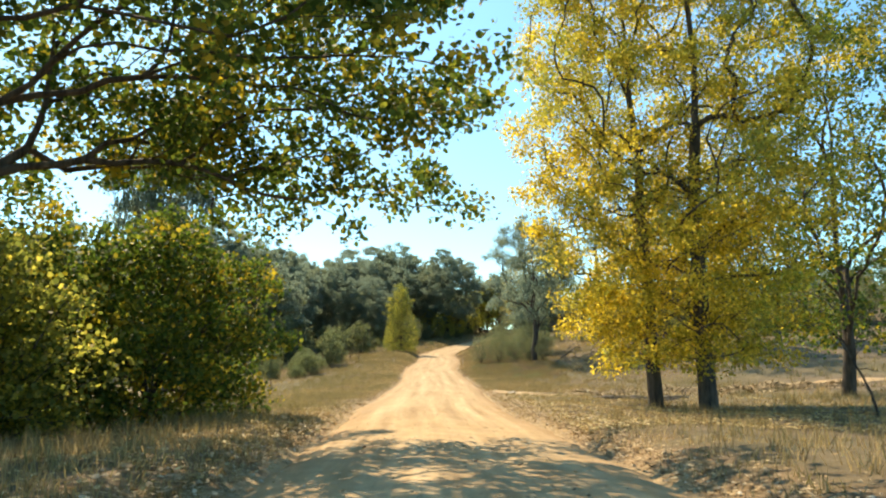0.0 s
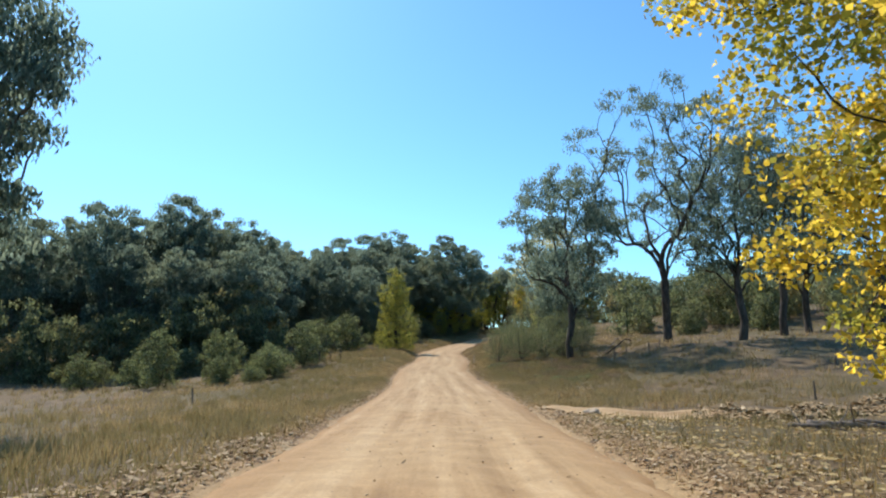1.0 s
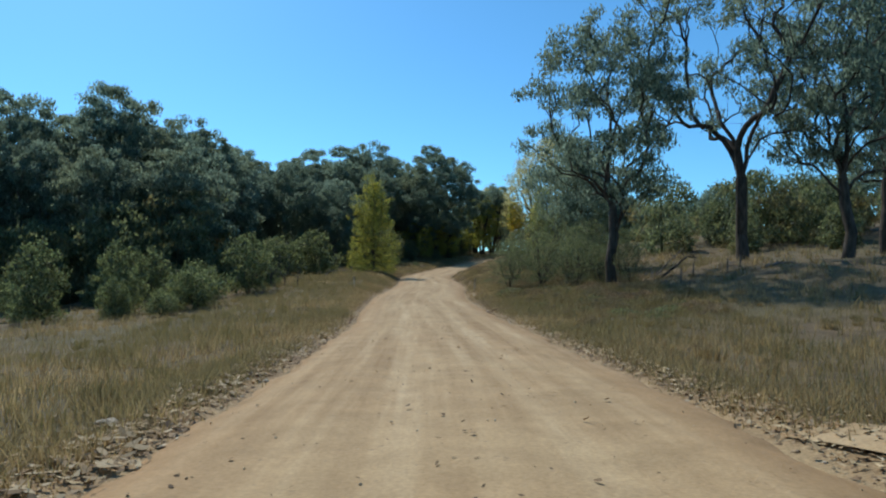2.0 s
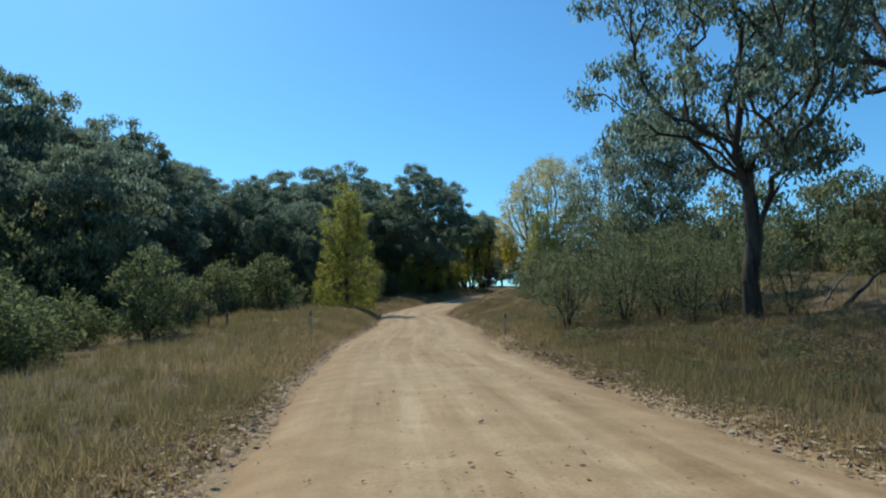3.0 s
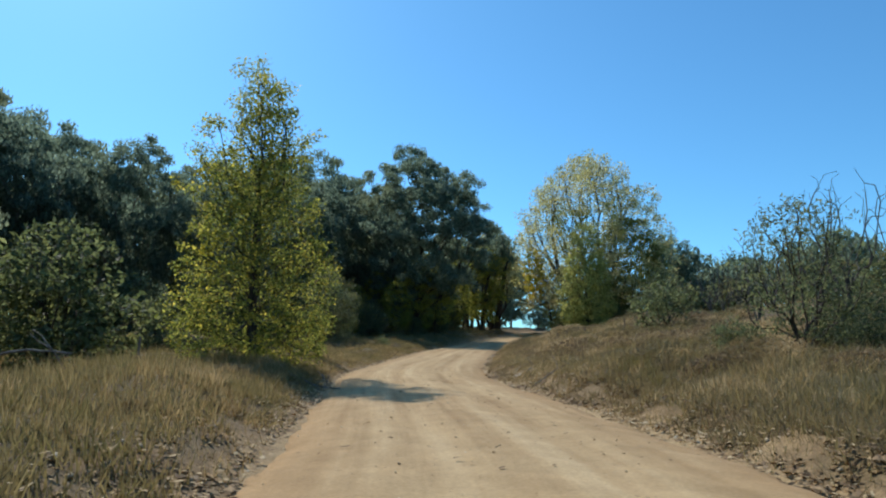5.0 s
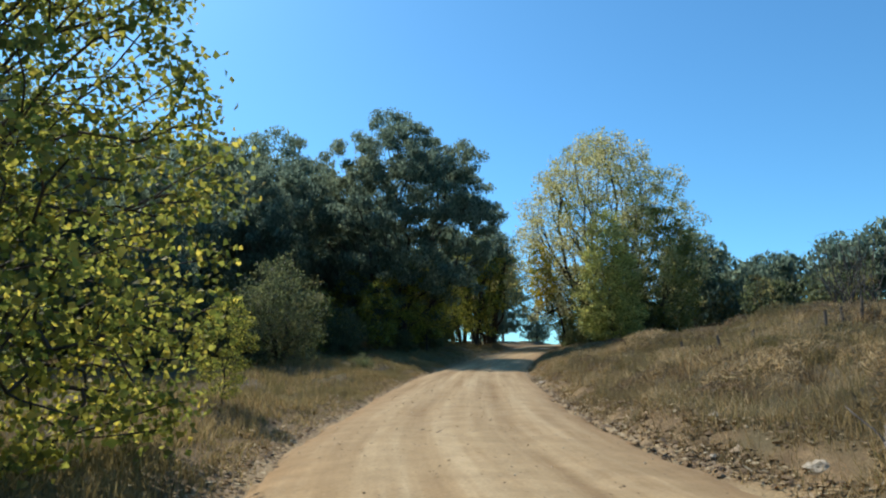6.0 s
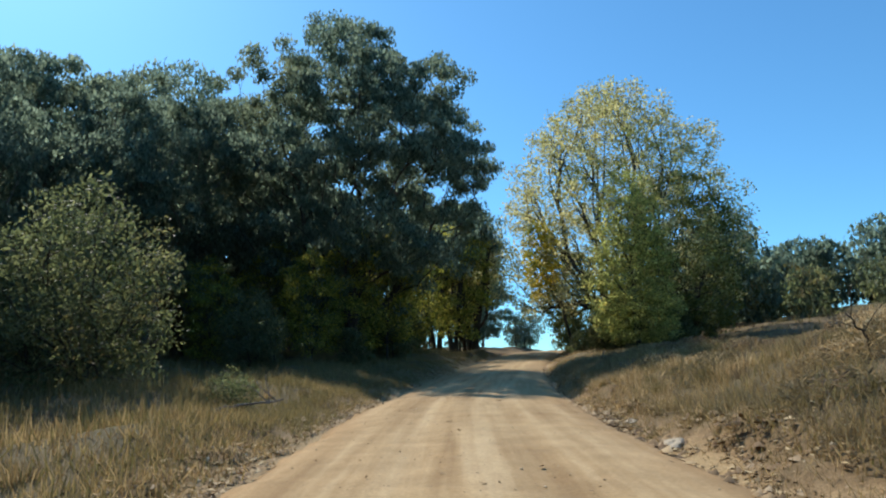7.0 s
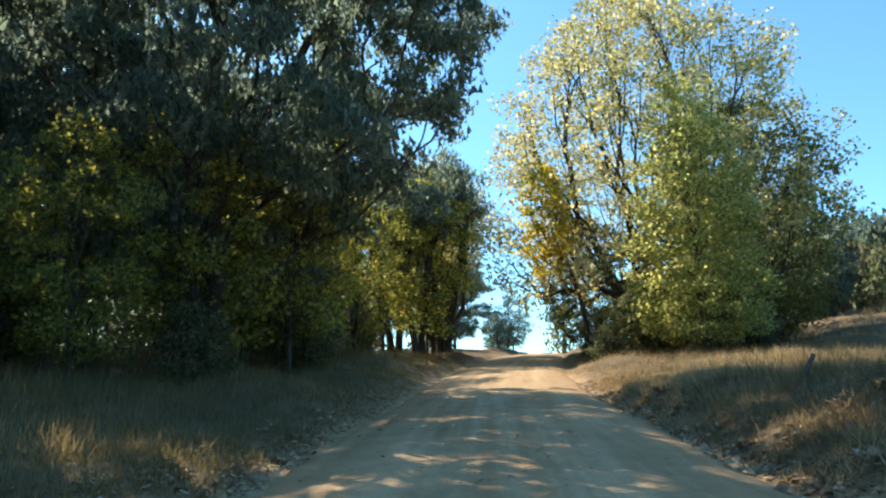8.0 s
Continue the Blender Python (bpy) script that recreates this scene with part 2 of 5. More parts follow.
REL = np.array([
    (4, -1, -2.5, -2, -1, -.5, -.2, 0, 0, .1, .2, .4, .8, 2, 4, 9),
    (4, -1, -2.5, -2, -1, -.5, -.2, 0, 0, .1, .2, .4, .8, 2, 4, 9),
    (4, -1, -2.5, -2, -1.2, -.6, -.2, 0, 0, -.1, -.3, -.2, .4, 1.5, 4, 9),
    (4, -1, -2.5, -2.2, -1.3, -.6, -.1, 0, 0, .1, .8, 2.3, 2.9, 3.6, 5, 9),
    (4, -1, -2.5, -2.4, -.9, 0, .2, 0, 0, .1, .7, 2.6, 3.4, 4.4, 6, 10),
    (4, -1, -2.0, -1, -.2, .1, .2, 0, 0, .5, 1.7, 3.4, 4.6, 7, 10, 18),
    (4, 0, -1, 0, .3, .3, .2, 0, 0, .7, 2.2, 2.9, 4.6, 7, 10, 18),
    (4, 1, 0, .5, .8, .7, .3, 0, 0, .6, 1.3, 1.7, 3.6, 6.6, 10, 18),
    (4, 1, 0, .5, .9, .7, .3, 0, 0, .3, .7, 1.3, 3.4, 6.6, 10, 18),
    (4, 1, 0, .4, .6, .4, .2, 0, 0, .3, .8, 1.9, 4, 7, 10, 18),
    (4, 1, 0, .2, .2, .2, .1, 0, 0, .1, .4, 1, 3, 6, 9, 16),
    (9, 5, 3, 2, 1, .5, .2, 0, 0, .1, .3, 1, 3, 6, 9, 16)])


def wobble(x, y):
    lumps = 0.32 * np.clip((y - 95) / 15, 0, 1) * np.sin(x * .71 + np.sin(y * .33)) * np.sin(y * .57 + x * .23)
    return (lumps + 0.10 * np.sin(x * .53 + 1.3 * np.sin(y * .21)) * np.sin(y * .47 + x * .11) + 0.05 * np.sin(x * 1.7 + y * .9) * np.sin(y * 1.3 - x * .4)
            + 0.25 * np.sin(x * .09 + 2) * np.sin(y * .071 + 1))


def road_x(y):
    return np.interp(y, FINE_Y, FINE_X)


def road_z(y):
    return np.interp(y, FINE_Y, FINE_Z)


def road_top(y, d):
    """Height of the road's cambered surface, d metres off its middle."""
    return road_z(y) + .06 - .15 * (d / 3.3) ** 2


def smooth_line(v):
    fine = np.interp(FINE_Y, ROAD_Y, v)
    k = np.hanning(17)
    return np.convolve(np.pad(fine, 8, mode="edge"), k / k.sum(), "valid")


FINE_Y = np.arange(-120, 421, 1.0)
FINE_X, FINE_Z = smooth_line(ROAD_X), smooth_line(ROAD_Z)


def land(x, y):
    """Height of the ground beside and under the road."""
    x, y = np.asarray(x, float), np.asarray(y, float)
    d = x - road_x(y)
    j = np.clip(np.searchsorted(Y_KNOTS, y) - 1, 0, len(Y_KNOTS) - 2)
    f = np.clip((y - Y_KNOTS[j]) / (Y_KNOTS[j + 1] - Y_KNOTS[j]), 0, 1)
    f = f * f * (3 - 2 * f)
    i = np.clip(np.searchsorted(D_KNOTS, d) - 1, 0, len(D_KNOTS) - 2)
    g = np.clip((d - D_KNOTS[i]) / (D_KNOTS[i + 1] - D_KNOTS[i]), 0, 1)
    low = REL[j, i] * (1 - g) + REL[j, i + 1] * g
    high = REL[j + 1, i] * (1 - g) + REL[j + 1, i + 1] * g
    away = np.clip((np.abs(d) - 3.2) / 2.0, 0, 1)
    rim = np.abs(d) - 3.75 - .25 * np.sin(y * .8 + d * .2) * np.sin(y * .33) - .12 * np.sin(y * 2.9)
    step = np.clip(rim / .35, 0, 1)
    step = .24 * step * step * (3 - 2 * step) * np.where(d > 0, np.clip((y - 72) / 12, 0.15, 1), np.clip((y - 85) / 12, 0.2, .7)) * np.clip((14 - np.abs(d)) / 8, 0, 1)
    return road_z(y) + low * (1 - f) + high * f + step + wobble(x, y) * away - 0.24 * (1 - np.clip((np.abs(d) - 2.9) / 0.8, 0, 1))


def spot(x, y):
    return float(land(x, y))


# ground: one sheet, fine near the road, coarse far out
gx = np.unique(np.concatenate([np.linspace(-1500, -120, 24), np.linspace(-120, -30, 46), np.linspace(-30, 45, 116), np.linspace(45, 140, 32), np.linspace(140, 1500, 24)]))
gy = np.unique(np.concatenate([np.linspace(-1200, -60, 20), np.linspace(-60, -6, 28), np.linspace(-6, 235, 220), np.linspace(235, 420, 50), np.linspace(420, 2500, 30)]))
GX, GY = np.meshgrid(gx, gy)
GZ = land(GX, np.clip(GY, -119, 419))
GV = np.stack([GX, GY, GZ], -1).reshape(-1, 3)
nx_, ny_ = len(gx), len(gy)
ii, jj = np.meshgrid(np.arange(nx_ - 1), np.arange(ny_ - 1))
a0 = (jj * nx_ + ii).ravel()
ground = new("ground", mesh_of("ground", GV, np.stack([a0, a0 + 1, a0 + 1 + nx_, a0 + nx_], -1), M_GROUND, True))
guv = ground.data.uv_layers.new(name="lie")
GUV = np.stack([np.clip(GV[:, 0] - road_x(GV[:, 1]), -50, 50), GV[:, 1]], -1)
GF = np.empty(len(ground.data.loops), np.int32)
ground.data.loops.foreach_get("vertex_index", GF)
guv.data.foreach_set("uv", GUV[GF].astype(np.float32).ravel())
tagged(ground, "dry grassy ground sloping beside the dirt road", "ground", kind="structure")


def edge_noise(y, s):
    return 0.16 * np.sin(y * .31 + s) * np.sin(y * .17 + 2 * s) + 0.06 * np.sin(y * 1.7 + 3 * s) + 0.05 * np.sin(y * 5.3 + s) * np.sin(y * 2.2)


def build_road():
    ys = np.concatenate([np.arange(-118, -4, 1.0), np.arange(-4, 175, 0.25), np.arange(175, 400, 1.0)])
    us = np.linspace(-1, 1, 29)
    cx, cz = road_x(ys), road_z(ys)
    dx = np.gradient(cx, ys)
    nrm = np.stack([1 / np.hypot(1, dx), -dx / np.hypot(1, dx)], -1)
    left, right = 3.3 + edge_noise(ys, 0.5), 3.3 + edge_noise(ys, 2.1)
    off = np.where(us[None] < 0, us[None] * left[:, None], us[None] * right[:, None])
    X = cx[:, None] + nrm[:, :1] * off
    Y = ys[:, None] + nrm[:, 1:] * off
    crown = 0.06 - 0.15 * us[None] ** 2 - 0.035 * np.exp(-((np.abs(off) - 0.95) / 0.32) ** 2)
    rough = 0.012 * np.sin(X * 3.1 + Y * 1.7) * np.sin(Y * 2.3 - X) + 0.01 * np.sin(Y * 5.0 + X * 4)
    Z = cz[:, None] + crown + rough - 0.22 * (np.abs(us[None]) ** 10)
    n, k = X.shape
    V = np.stack([X, Y, Z], -1).reshape(-1, 3)
    i_, j_ = np.meshgrid(np.arange(k - 1), np.arange(n - 1))
    a = (j_ * k + i_).ravel()
    F = np.stack([a, a + 1, a + 1 + k, a + k], -1)
    me = mesh_of("road", V, F, M_ROAD, True)
    uv = me.uv_layers.new(name="lie")
    UV = np.stack([off, np.repeat(ys[:, None], k, 1)], -1).reshape(-1, 2)
    uv.data.foreach_set("uv", UV[F.ravel()].astype(np.float32).ravel())
    return tagged(new("road", me), "graded sandy dirt road with faint wheel tracks", "road", kind="structure")


road = build_road()


# ---- trees ----
def unit(v):
    return v / np.maximum(np.linalg.norm(v, axis=-1, keepdims=True), 1e-9)


def grow(rng, trunk, tips, up=0.35, path_w=0.62):
    """Joins the tips to the trunk by limbs. Returns nodes, parents and which node ends at each tip."""
    P, par = [np.array(p, float) for p in trunk], [-1] + list(range(len(trunk) - 1))
    length = [0.0]
    for i in range(1, len(P)):
        length.append(length[-1] + np.linalg.norm(P[i] - P[i - 1]))
    order = np.argsort(np.linalg.norm(tips - P[-1] * [1, 1, .7], axis=1) + 0.4 * tips[:, 2])
    ends = np.zeros(len(tips), int)
    for t in order:
        a = tips[t]
        A = np.array(P)
        d = np.linalg.norm(A - a, axis=1)
        cost = d + path_w * np.array(length) + 1.5 * np.maximum(0, A[:, 2] + up * d - a[2])
        cost[0] += 50
        n = int(np.argmin(cost))
        q = A[n]
        dirn = unit(A[n] - A[par[n]]) if par[n] >= 0 else np.array([0, 0, 1.0])
        L = np.linalg.norm(a - q)
        c = q + dirn * L * 0.3 + np.array([0, 0, L * (up * 0.4)]) + (a - q) * 0.25
        k = max(2, min(6, int(L / 0.7) + 1))
        prev = n
        for s in range(1, k + 1):
            f = s / k
            p = (1 - f) ** 2 * q + 2 * f * (1 - f) * c + f * f * a
            if s < k:
                p = p + rng.normal(0, 0.02 * L, 3)
            P.append(p)
            par.append(prev)
            length.append(length[prev] + L / k)
            prev = len(P) - 1
        ends[t] = prev
    return np.array(P), np.array(par), ends


def wood(P, par, ends, r0, rtip, power=0.56):
    """Tubes along the limbs, tapered by how much each one carries. Returns corners and faces."""
    load = np.zeros(len(P))
    load[ends] = 1
    for i in range(len(P) - 1, 0, -1):
        load[par[i]] += load[i]
    load = np.maximum(load, 1)
    rad = rtip + (r0 - rtip) * ((load - 1) / max(load[0] - 1, 1)) ** power
    rad[0] *= 1.25
    V, F, base = [], [], 0
    for i in range(1, len(P)):
        p, q = P[par[i]], P[i]
        ra, rb = min(rad[par[i]], rad[i] * 1.25), rad[i]
        if par[i] == 0:
            ra = rad[0]
        k = 9 if ra > 0.12 else 5 if ra > 0.04 else 3
        ax = unit(q - p)
        h = np.array([1.0, 0, 0]) if abs(ax[0]) < 0.8 else np.array([0, 1.0, 0])
        u = unit(np.cross(ax, h))
        w = np.cross(ax, u)
        th = np.arange(k) * 2 * np.pi / k
        ring = np.cos(th)[:, None] * u + np.sin(th)[:, None] * w
        V += [p + ring * ra - ax * ra * .3, q + ring * rb]
        a = np.arange(k)
        b = (a + 1) % k
        F.append(np.stack([base + a, base + b, base + k + b, base + k + a], -1))
        base += 2 * k
    return np.concatenate(V), np.concatenate(F)


def leaves(rng, centres, radius, count, length, width, droop=0.0, flat=0.75, rounded=False, spray=False):
    """Small folded leaves in clumps round the centres."""
    n = len(centres) * count
    c = np.repeat(centres, count, 0)
    r = np.repeat(np.broadcast_to(radius, (len(centres),)), count)
    g = rng.normal(0, 1, (n, 3))
    g = unit(g) * (rng.random((n, 1)) ** 0.55)
    c = c + g * r[:, None] * [1, 1, flat]
    u = rng.normal(0, 1, (n, 3))
    u = unit(u)
    u[:, 2] -= droop * 1.6
    u = unit(u)
    v = unit(np.cross(u, rng.normal(0, 1, (n, 3))))
    w = np.cross(u, v)
    s = (0.65 + 0.7 * rng.random((n, 1)))
    L, W = length * s, width * s
    lift = w * W * 0.22
    if rounded:
        V = np.stack([c - u * L * .42, c + v * W * .5 + lift - u * L * .1, c + v * W * .22 + lift + u * L * .34, c - v * W * .22 + lift + u * L * .34, c - v * W * .5 + lift - u * L * .1], 1).reshape(-1, 3)
        return V, np.arange(n * 5).reshape(-1, 5)
    if spray:
        V = np.stack([c - u * L * .45, c + u * L * .35 + v * W * .75 + lift, c + u * L * .5 - v * W * .6], 1).reshape(-1, 3)
        return V, np.arange(n * 3).reshape(-1, 3)
    V = np.stack([c - u * L / 2, c + v * W / 2 + lift - u * L * .08, c + u * L / 2, c - v * W / 2 + lift - u * L * .08], 1).reshape(-1, 3)
    F = np.arange(n * 4).reshape(-1, 4)
    return V, F


def spaced(rng, sampler, n, gap):
    """Up to n points from the sampler, no two nearer than the gap."""
    pts = []
    tries = 0
    while len(pts) < n and tries < n * 40:
        tries += 1
        p = sampler()
        if all((p[0] - q[0]) ** 2 + (p[1] - q[1]) ** 2 + (p[2] - q[2]) ** 2 > gap * gap for q in pts):
            pts.append(p)
    return np.array(pts)


def make_tree(name, seed, h, trunk_top, r0, sampler, n, gap, clump, count, leaf, leafmat, barkmat, droop=0.0, up=0.35, lean=(0, 0), flat=0.75, rtip=0.012, trunks=1, bare=0.0, shift=(0, 0, 0), rounded=False, path_w=.62, spray=False):
    """An Empty with a trunk (with its limbs) and a crown of leaves. Returns the Empty."""
    rng = np.random.default_rng(seed)
    root = new(name)
    tips = spaced(rng, lambda: sampler(rng), n, gap) + np.array(shift, float)
    WV, WF, off = [], [], 0
    owner = rng.integers(0, trunks, len(tips)) if trunks > 1 else np.zeros(len(tips), int)
    for t in range(trunks):
        ang = t * 2.4 + seed
        bx, by = (0.35 * r0 * 3 * math.cos(ang), 0.35 * r0 * 3 * math.sin(ang)) if trunks > 1 else (0, 0)
        ox, oy = (lean[0] + (0.16 * h * math.cos(ang) if trunks > 1 else 0), lean[1] + (0.16 * h * math.sin(ang) if trunks > 1 else 0))
        k = 7
        tr = [(bx + ox * (i / k) ** 1.3 + rng.normal(0, .012 * h) * (i > 0) * .6, by + oy * (i / k) ** 1.3 + rng.normal(0, .012 * h) * (i > 0) * .6, trunk_top * i / k - 0.25 * (i == 0)) for i in range(k + 1)]
        if trunks > 1:
            d = [np.linalg.norm(tips[:, :2] - np.array([0.25 * h * math.cos(s * 2.4 + seed), 0.25 * h * math.sin(s * 2.4 + seed)]), axis=1) for s in range(trunks)]
            owner = np.argmin(np.array(d), 0)
        mine = tips[owner == t]
        if len(mine) == 0:
            continue
        P, par, ends = grow(rng, tr, mine, up, path_w)
        V, F = wood(P, par, ends, r0, rtip)
        WV.append(V)
        WF.append(F + off)
        off += len(V)
    part_of("trunk", mesh_of(name + "_trunk", np.concatenate(WV), np.concatenate(WF), barkmat, True), root)
    if count:
        keep = tips[rng.random(len(tips)) >= bare]
        rad = clump * (0.75 + 0.5 * rng.random(len(keep)))
        V, F = leaves(rng, keep, rad, count, leaf[0], leaf[1], droop, flat, rounded, spray)
        V[:, 2] = np.maximum(V[:, 2], 0.05)
        part_of("crown", mesh_of(name + "_crown", V, F, leafmat), root)
    return root


def dome(h, low, R, hollow=0.45, wide=.42, peak=.5, foot=.55):
    """A rounded crown from height low to h with radius R, fuller outside."""
    def f(rng):
        q = rng.random()
        z = low + (h - low) * q
        r = R * (1 - ((q - wide) / (1 - wide)) ** 2.2) ** peak if q > wide else R * (foot + (1 - foot) * (q / wide) ** .8)
        a = rng.random() * 2 * math.pi
        s = hollow + (1 - hollow) * math.sqrt(rng.random())
        if q > .75:
            s = math.sqrt(rng.random())
        return np.array([r * s * math.cos(a), r * s * math.sin(a), z])
    return f


def lobed(seed, h, low, R, n, lr, peak=.5):
    """A crown of rounded lobes, as gums have: the leaves lie on the outside of each lobe."""
    r = np.random.default_rng(seed)
    shape = dome(h - lr * .8, low + lr * .6, max(R - lr * .8, .5), .35, peak=peak)
    c = spaced(r, lambda: shape(r), n, lr * 1.05)
    c[int(np.argmax(c[:, 2]))] = (c[int(np.argmax(c[:, 2]))][0] * .5, c[int(np.argmax(c[:, 2]))][1] * .5, h - lr * .8)
    size = lr * (.75 + .5 * r.random(len(c)))

    def f(rng):
        i = rng.integers(0, len(c))
        d = rng.normal(0, 1, 3)
        d[2] = abs(d[2]) * 1.1 - .35
        d = d / np.linalg.norm(d)
        return c[i] + d * size[i] * (.7 + .3 * rng.random()) * np.array([1, 1, .75])
    return f


def cone(h, low, R, p=0.75):
    def f(rng):
        z = low + (h - low) * rng.random() ** 1.35
        q = (z - low) / (h - low)
        r = R * min(1, (q + .12) / 0.28) ** .5 * (1 - q) ** p + 0.15
        a = rng.random() * 2 * math.pi
        s = math.sqrt(rng.random())
        return np.array([r * s * math.cos(a), r * s * math.sin(a), z])
    return f


def at(x, y, turn=0.0, size=1.0, tall=1.0, sink=0.1):
    return Matrix.LocRotScale((x, y, spot(x, y) - sink), Euler((0, 0, radians(turn))), (size, size, size * tall))


def settle(ob, x, y, turn=0.0, size=1.0, tall=1.0, sink=0.1):
    ob.matrix_basis = at(x, y, turn, size, tall, sink)
    return ob


EUC_BACK = "tall dark green eucalypt with a dense rounded crown"
ROADSIDE = "poplars by the road"
# the start: poplars in autumn leaf on both sides
def overhang(h, low, R, limbs):
    """A spreading crown, widest near its underside, with leafy limbs reaching out of it."""
    crown = dome(h, low, R, hollow=.1, wide=.12, peak=.62, foot=.8)
    ahead = np.array([4.4, 2.2, 0])

    def f(rng):
        if rng.random() > .3:
            return crown(rng) + ahead
        a, b = limbs[rng.integers(0, len(limbs))]
        k = rng.random() ** .7
        return np.array(a) * (1 - k) + np.array(b) * k + rng.normal(0, .42, 3) + np.array([0, 0, -.5 * rng.random()])
    return f


t = make_tree("poplar_tree", 11, 25, 20, .28, dome(25, 1.8, 6.4, hollow=.15), 300, 1.12, .98, 240, (.13, .12), M_YELLOW, M_BARK, up=.25, lean=(-.8, 0), path_w=.12)
tagged(settle(t, 9.4, 30.3), "autumn poplar full of yellow leaves on a dark trunk", "tree", ROADSIDE)
t = make_tree("poplar_tree", 12, 26, 21, .33, dome(26, 2.2, 7.2, hollow=.15), 290, 1.2, 1.02, 240, (.13, .12), M_YELLOW, M_BARK, up=.25, path_w=.12)
tagged(settle(t, 10.9, 28.2), "autumn poplar with yellow and green leaves and a thick dark trunk", "tree", ROADSIDE)
t = make_tree("poplar_tree", 15, 22, 17, .3, dome(22, 2.6, 6.5, hollow=.15), 200, 1.05, 1.15, 70, (.24, .2), M_DARKPOP, M_BARK, up=.2)
tagged(settle(t, 21.5, 36.5), "poplar with duller green-yellow leaves beyond the field edge", "tree", ROADSIDE)
REACH = (((4.6, 3.0, 8.2), (12.8, 9.8, 7.3)), ((4.0, 3.4, 8.0), (9.0, 7.6, 7.0)), ((3.0, 5.0, 8.0), (6.4, 13.0, 7.1)), ((6.0, 1.0, 8.8), (12.6, 7.4, 9.6)), ((3.5, 4.0, 8.2), (10.6, 8.6, 7.3)), ((0, 3.0, 8.0), (-1.5, 11.0, 7.2)), ((-1, 2.0, 8.0), (-6.0, 9.0, 7.6)))
t = make_tree("poplar_tree", 13, 15, 7, .25, overhang(15, 7.4, 8.6, REACH), 490, .8, .85, 100, (.18, .165), M_DARKPOP, M_BARK, up=.05, lean=(1.5, .8), rounded=True)
tagged(settle(t, -11.8, 11.5), "spreading poplar overhanging the road, green and brown-yellow leaves", "tree", ROADSIDE)
t = make_tree("poplar_tree", 14, 7.2, 5.4, .2, lobed(14, 7.6, -1.0, 5.0, 28, 1.5), 360, .6, .7, 88, (.165, .15), M_DARKPOP, M_BARK, up=.2, rounded=True)
tagged(settle(t, -10.2, 23.5), "low bushy poplar, green with yellow patches, leaves to the ground", "tree", ROADSIDE)
tagged(copy_thing(t, at(-14.2, 20.0, 130, .92)), "low bushy poplar, green with yellow patches, leaves to the ground", "tree", ROADSIDE)
t = make_tree("poplar_tree", 16, 5.6, 4, .12, lobed(16, 5.8, -.6, 2.8, 18, 1.1), 140, .5, .75, 100, (.15, .13), M_POPLAR, M_BARK, up=.2, bare=.12, rounded=True)
tagged(settle(t, -11.2, 16.0), "poplar sapling turning yellow in rough grass", "tree", ROADSIDE)
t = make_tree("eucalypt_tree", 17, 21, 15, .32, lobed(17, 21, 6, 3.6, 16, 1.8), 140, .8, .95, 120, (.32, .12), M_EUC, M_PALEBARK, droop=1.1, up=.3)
tagged(settle(t, -18.6, 45), "tall narrow eucalypt standing alone in the grass", "tree")

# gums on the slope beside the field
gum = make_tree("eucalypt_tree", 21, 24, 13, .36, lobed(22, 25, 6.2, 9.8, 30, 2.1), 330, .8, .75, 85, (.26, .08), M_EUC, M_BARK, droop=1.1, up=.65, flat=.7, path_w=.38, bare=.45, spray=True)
tagged(settle(gum, 19.6, 80.0, 30), "large open-crowned eucalypt with forked dark limbs", "tree", "gums beside the field")
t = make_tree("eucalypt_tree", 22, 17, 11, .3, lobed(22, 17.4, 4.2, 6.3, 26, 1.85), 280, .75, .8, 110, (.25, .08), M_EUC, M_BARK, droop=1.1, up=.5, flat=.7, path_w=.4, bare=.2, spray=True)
tagged(settle(t, 10.6, 78.5, 0), "slender eucalypt with a dense dark drooping crown", "tree", "gums beside the field")
for x, y, a, s in ((25.6, 78.6, 100, 1.1), (36.5, 88, 220, 1.1)):
    tagged(copy_thing(t, at(x, y, a, s)), "slender eucalypt with a dense dark drooping crown", "tree", "gums beside the field")
for x, y, a, s in ((32.5, 85, 160, .95), (41, 83, 80, .95)):
    tagged(copy_thing(gum, at(x, y, a, s)), "large open-crowned eucalypt with forked dark limbs", "tree", "gums beside the field")

# scrub beside the road
SCRUB = "scrub beside the road"
wattle = make_tree("wattle_shrub", 31, 6.5, 4, .07, dome(6.5, .9, 2.6, hollow=.2), 90, .65, .65, 46, (.19, .06), M_WATTLE, M_BARK, droop=.4, up=.5, trunks=4)
tagged(settle(wattle, 8.6, 89.5, 0, .85), "olive-green wattle shrub on thin stems", "shrub", SCRUB)
for x, y, a, s in ((4.5, 81.4, 40, .6), (6.6, 80.6, 90, .66), (8.8, 82.6, 200, .75), (5.6, 86.4, 10, .62), (10.6, 84.8, 150, .8), (12.6, 88.5, 250, .9), (8.4, 78.6, 20, .6), (10.2, 80.2, 300, .5), (12.4, 82.4, 70, .62), (7.2, 84.2, 130, .5), (11.4, 77.4, 210, .45)):
    tagged(copy_thing(wattle, at(x, y, a, s)), "olive-green wattle shrub on thin stems", "shrub", SCRUB)
tagged(copy_thing(wattle, at(8.8, 109, 75, .8)), "rounded olive wattle bush on the bank", "shrub", SCRUB)
t = make_tree("eucalypt_sapling", 33, 10.5, 9, .11, dome(11.2, 1.0, 2.5, hollow=.2, wide=.6), 200, .6, .75, 105, (.22, .075), M_EUC, M_BARK, droop=1.1, up=.4)
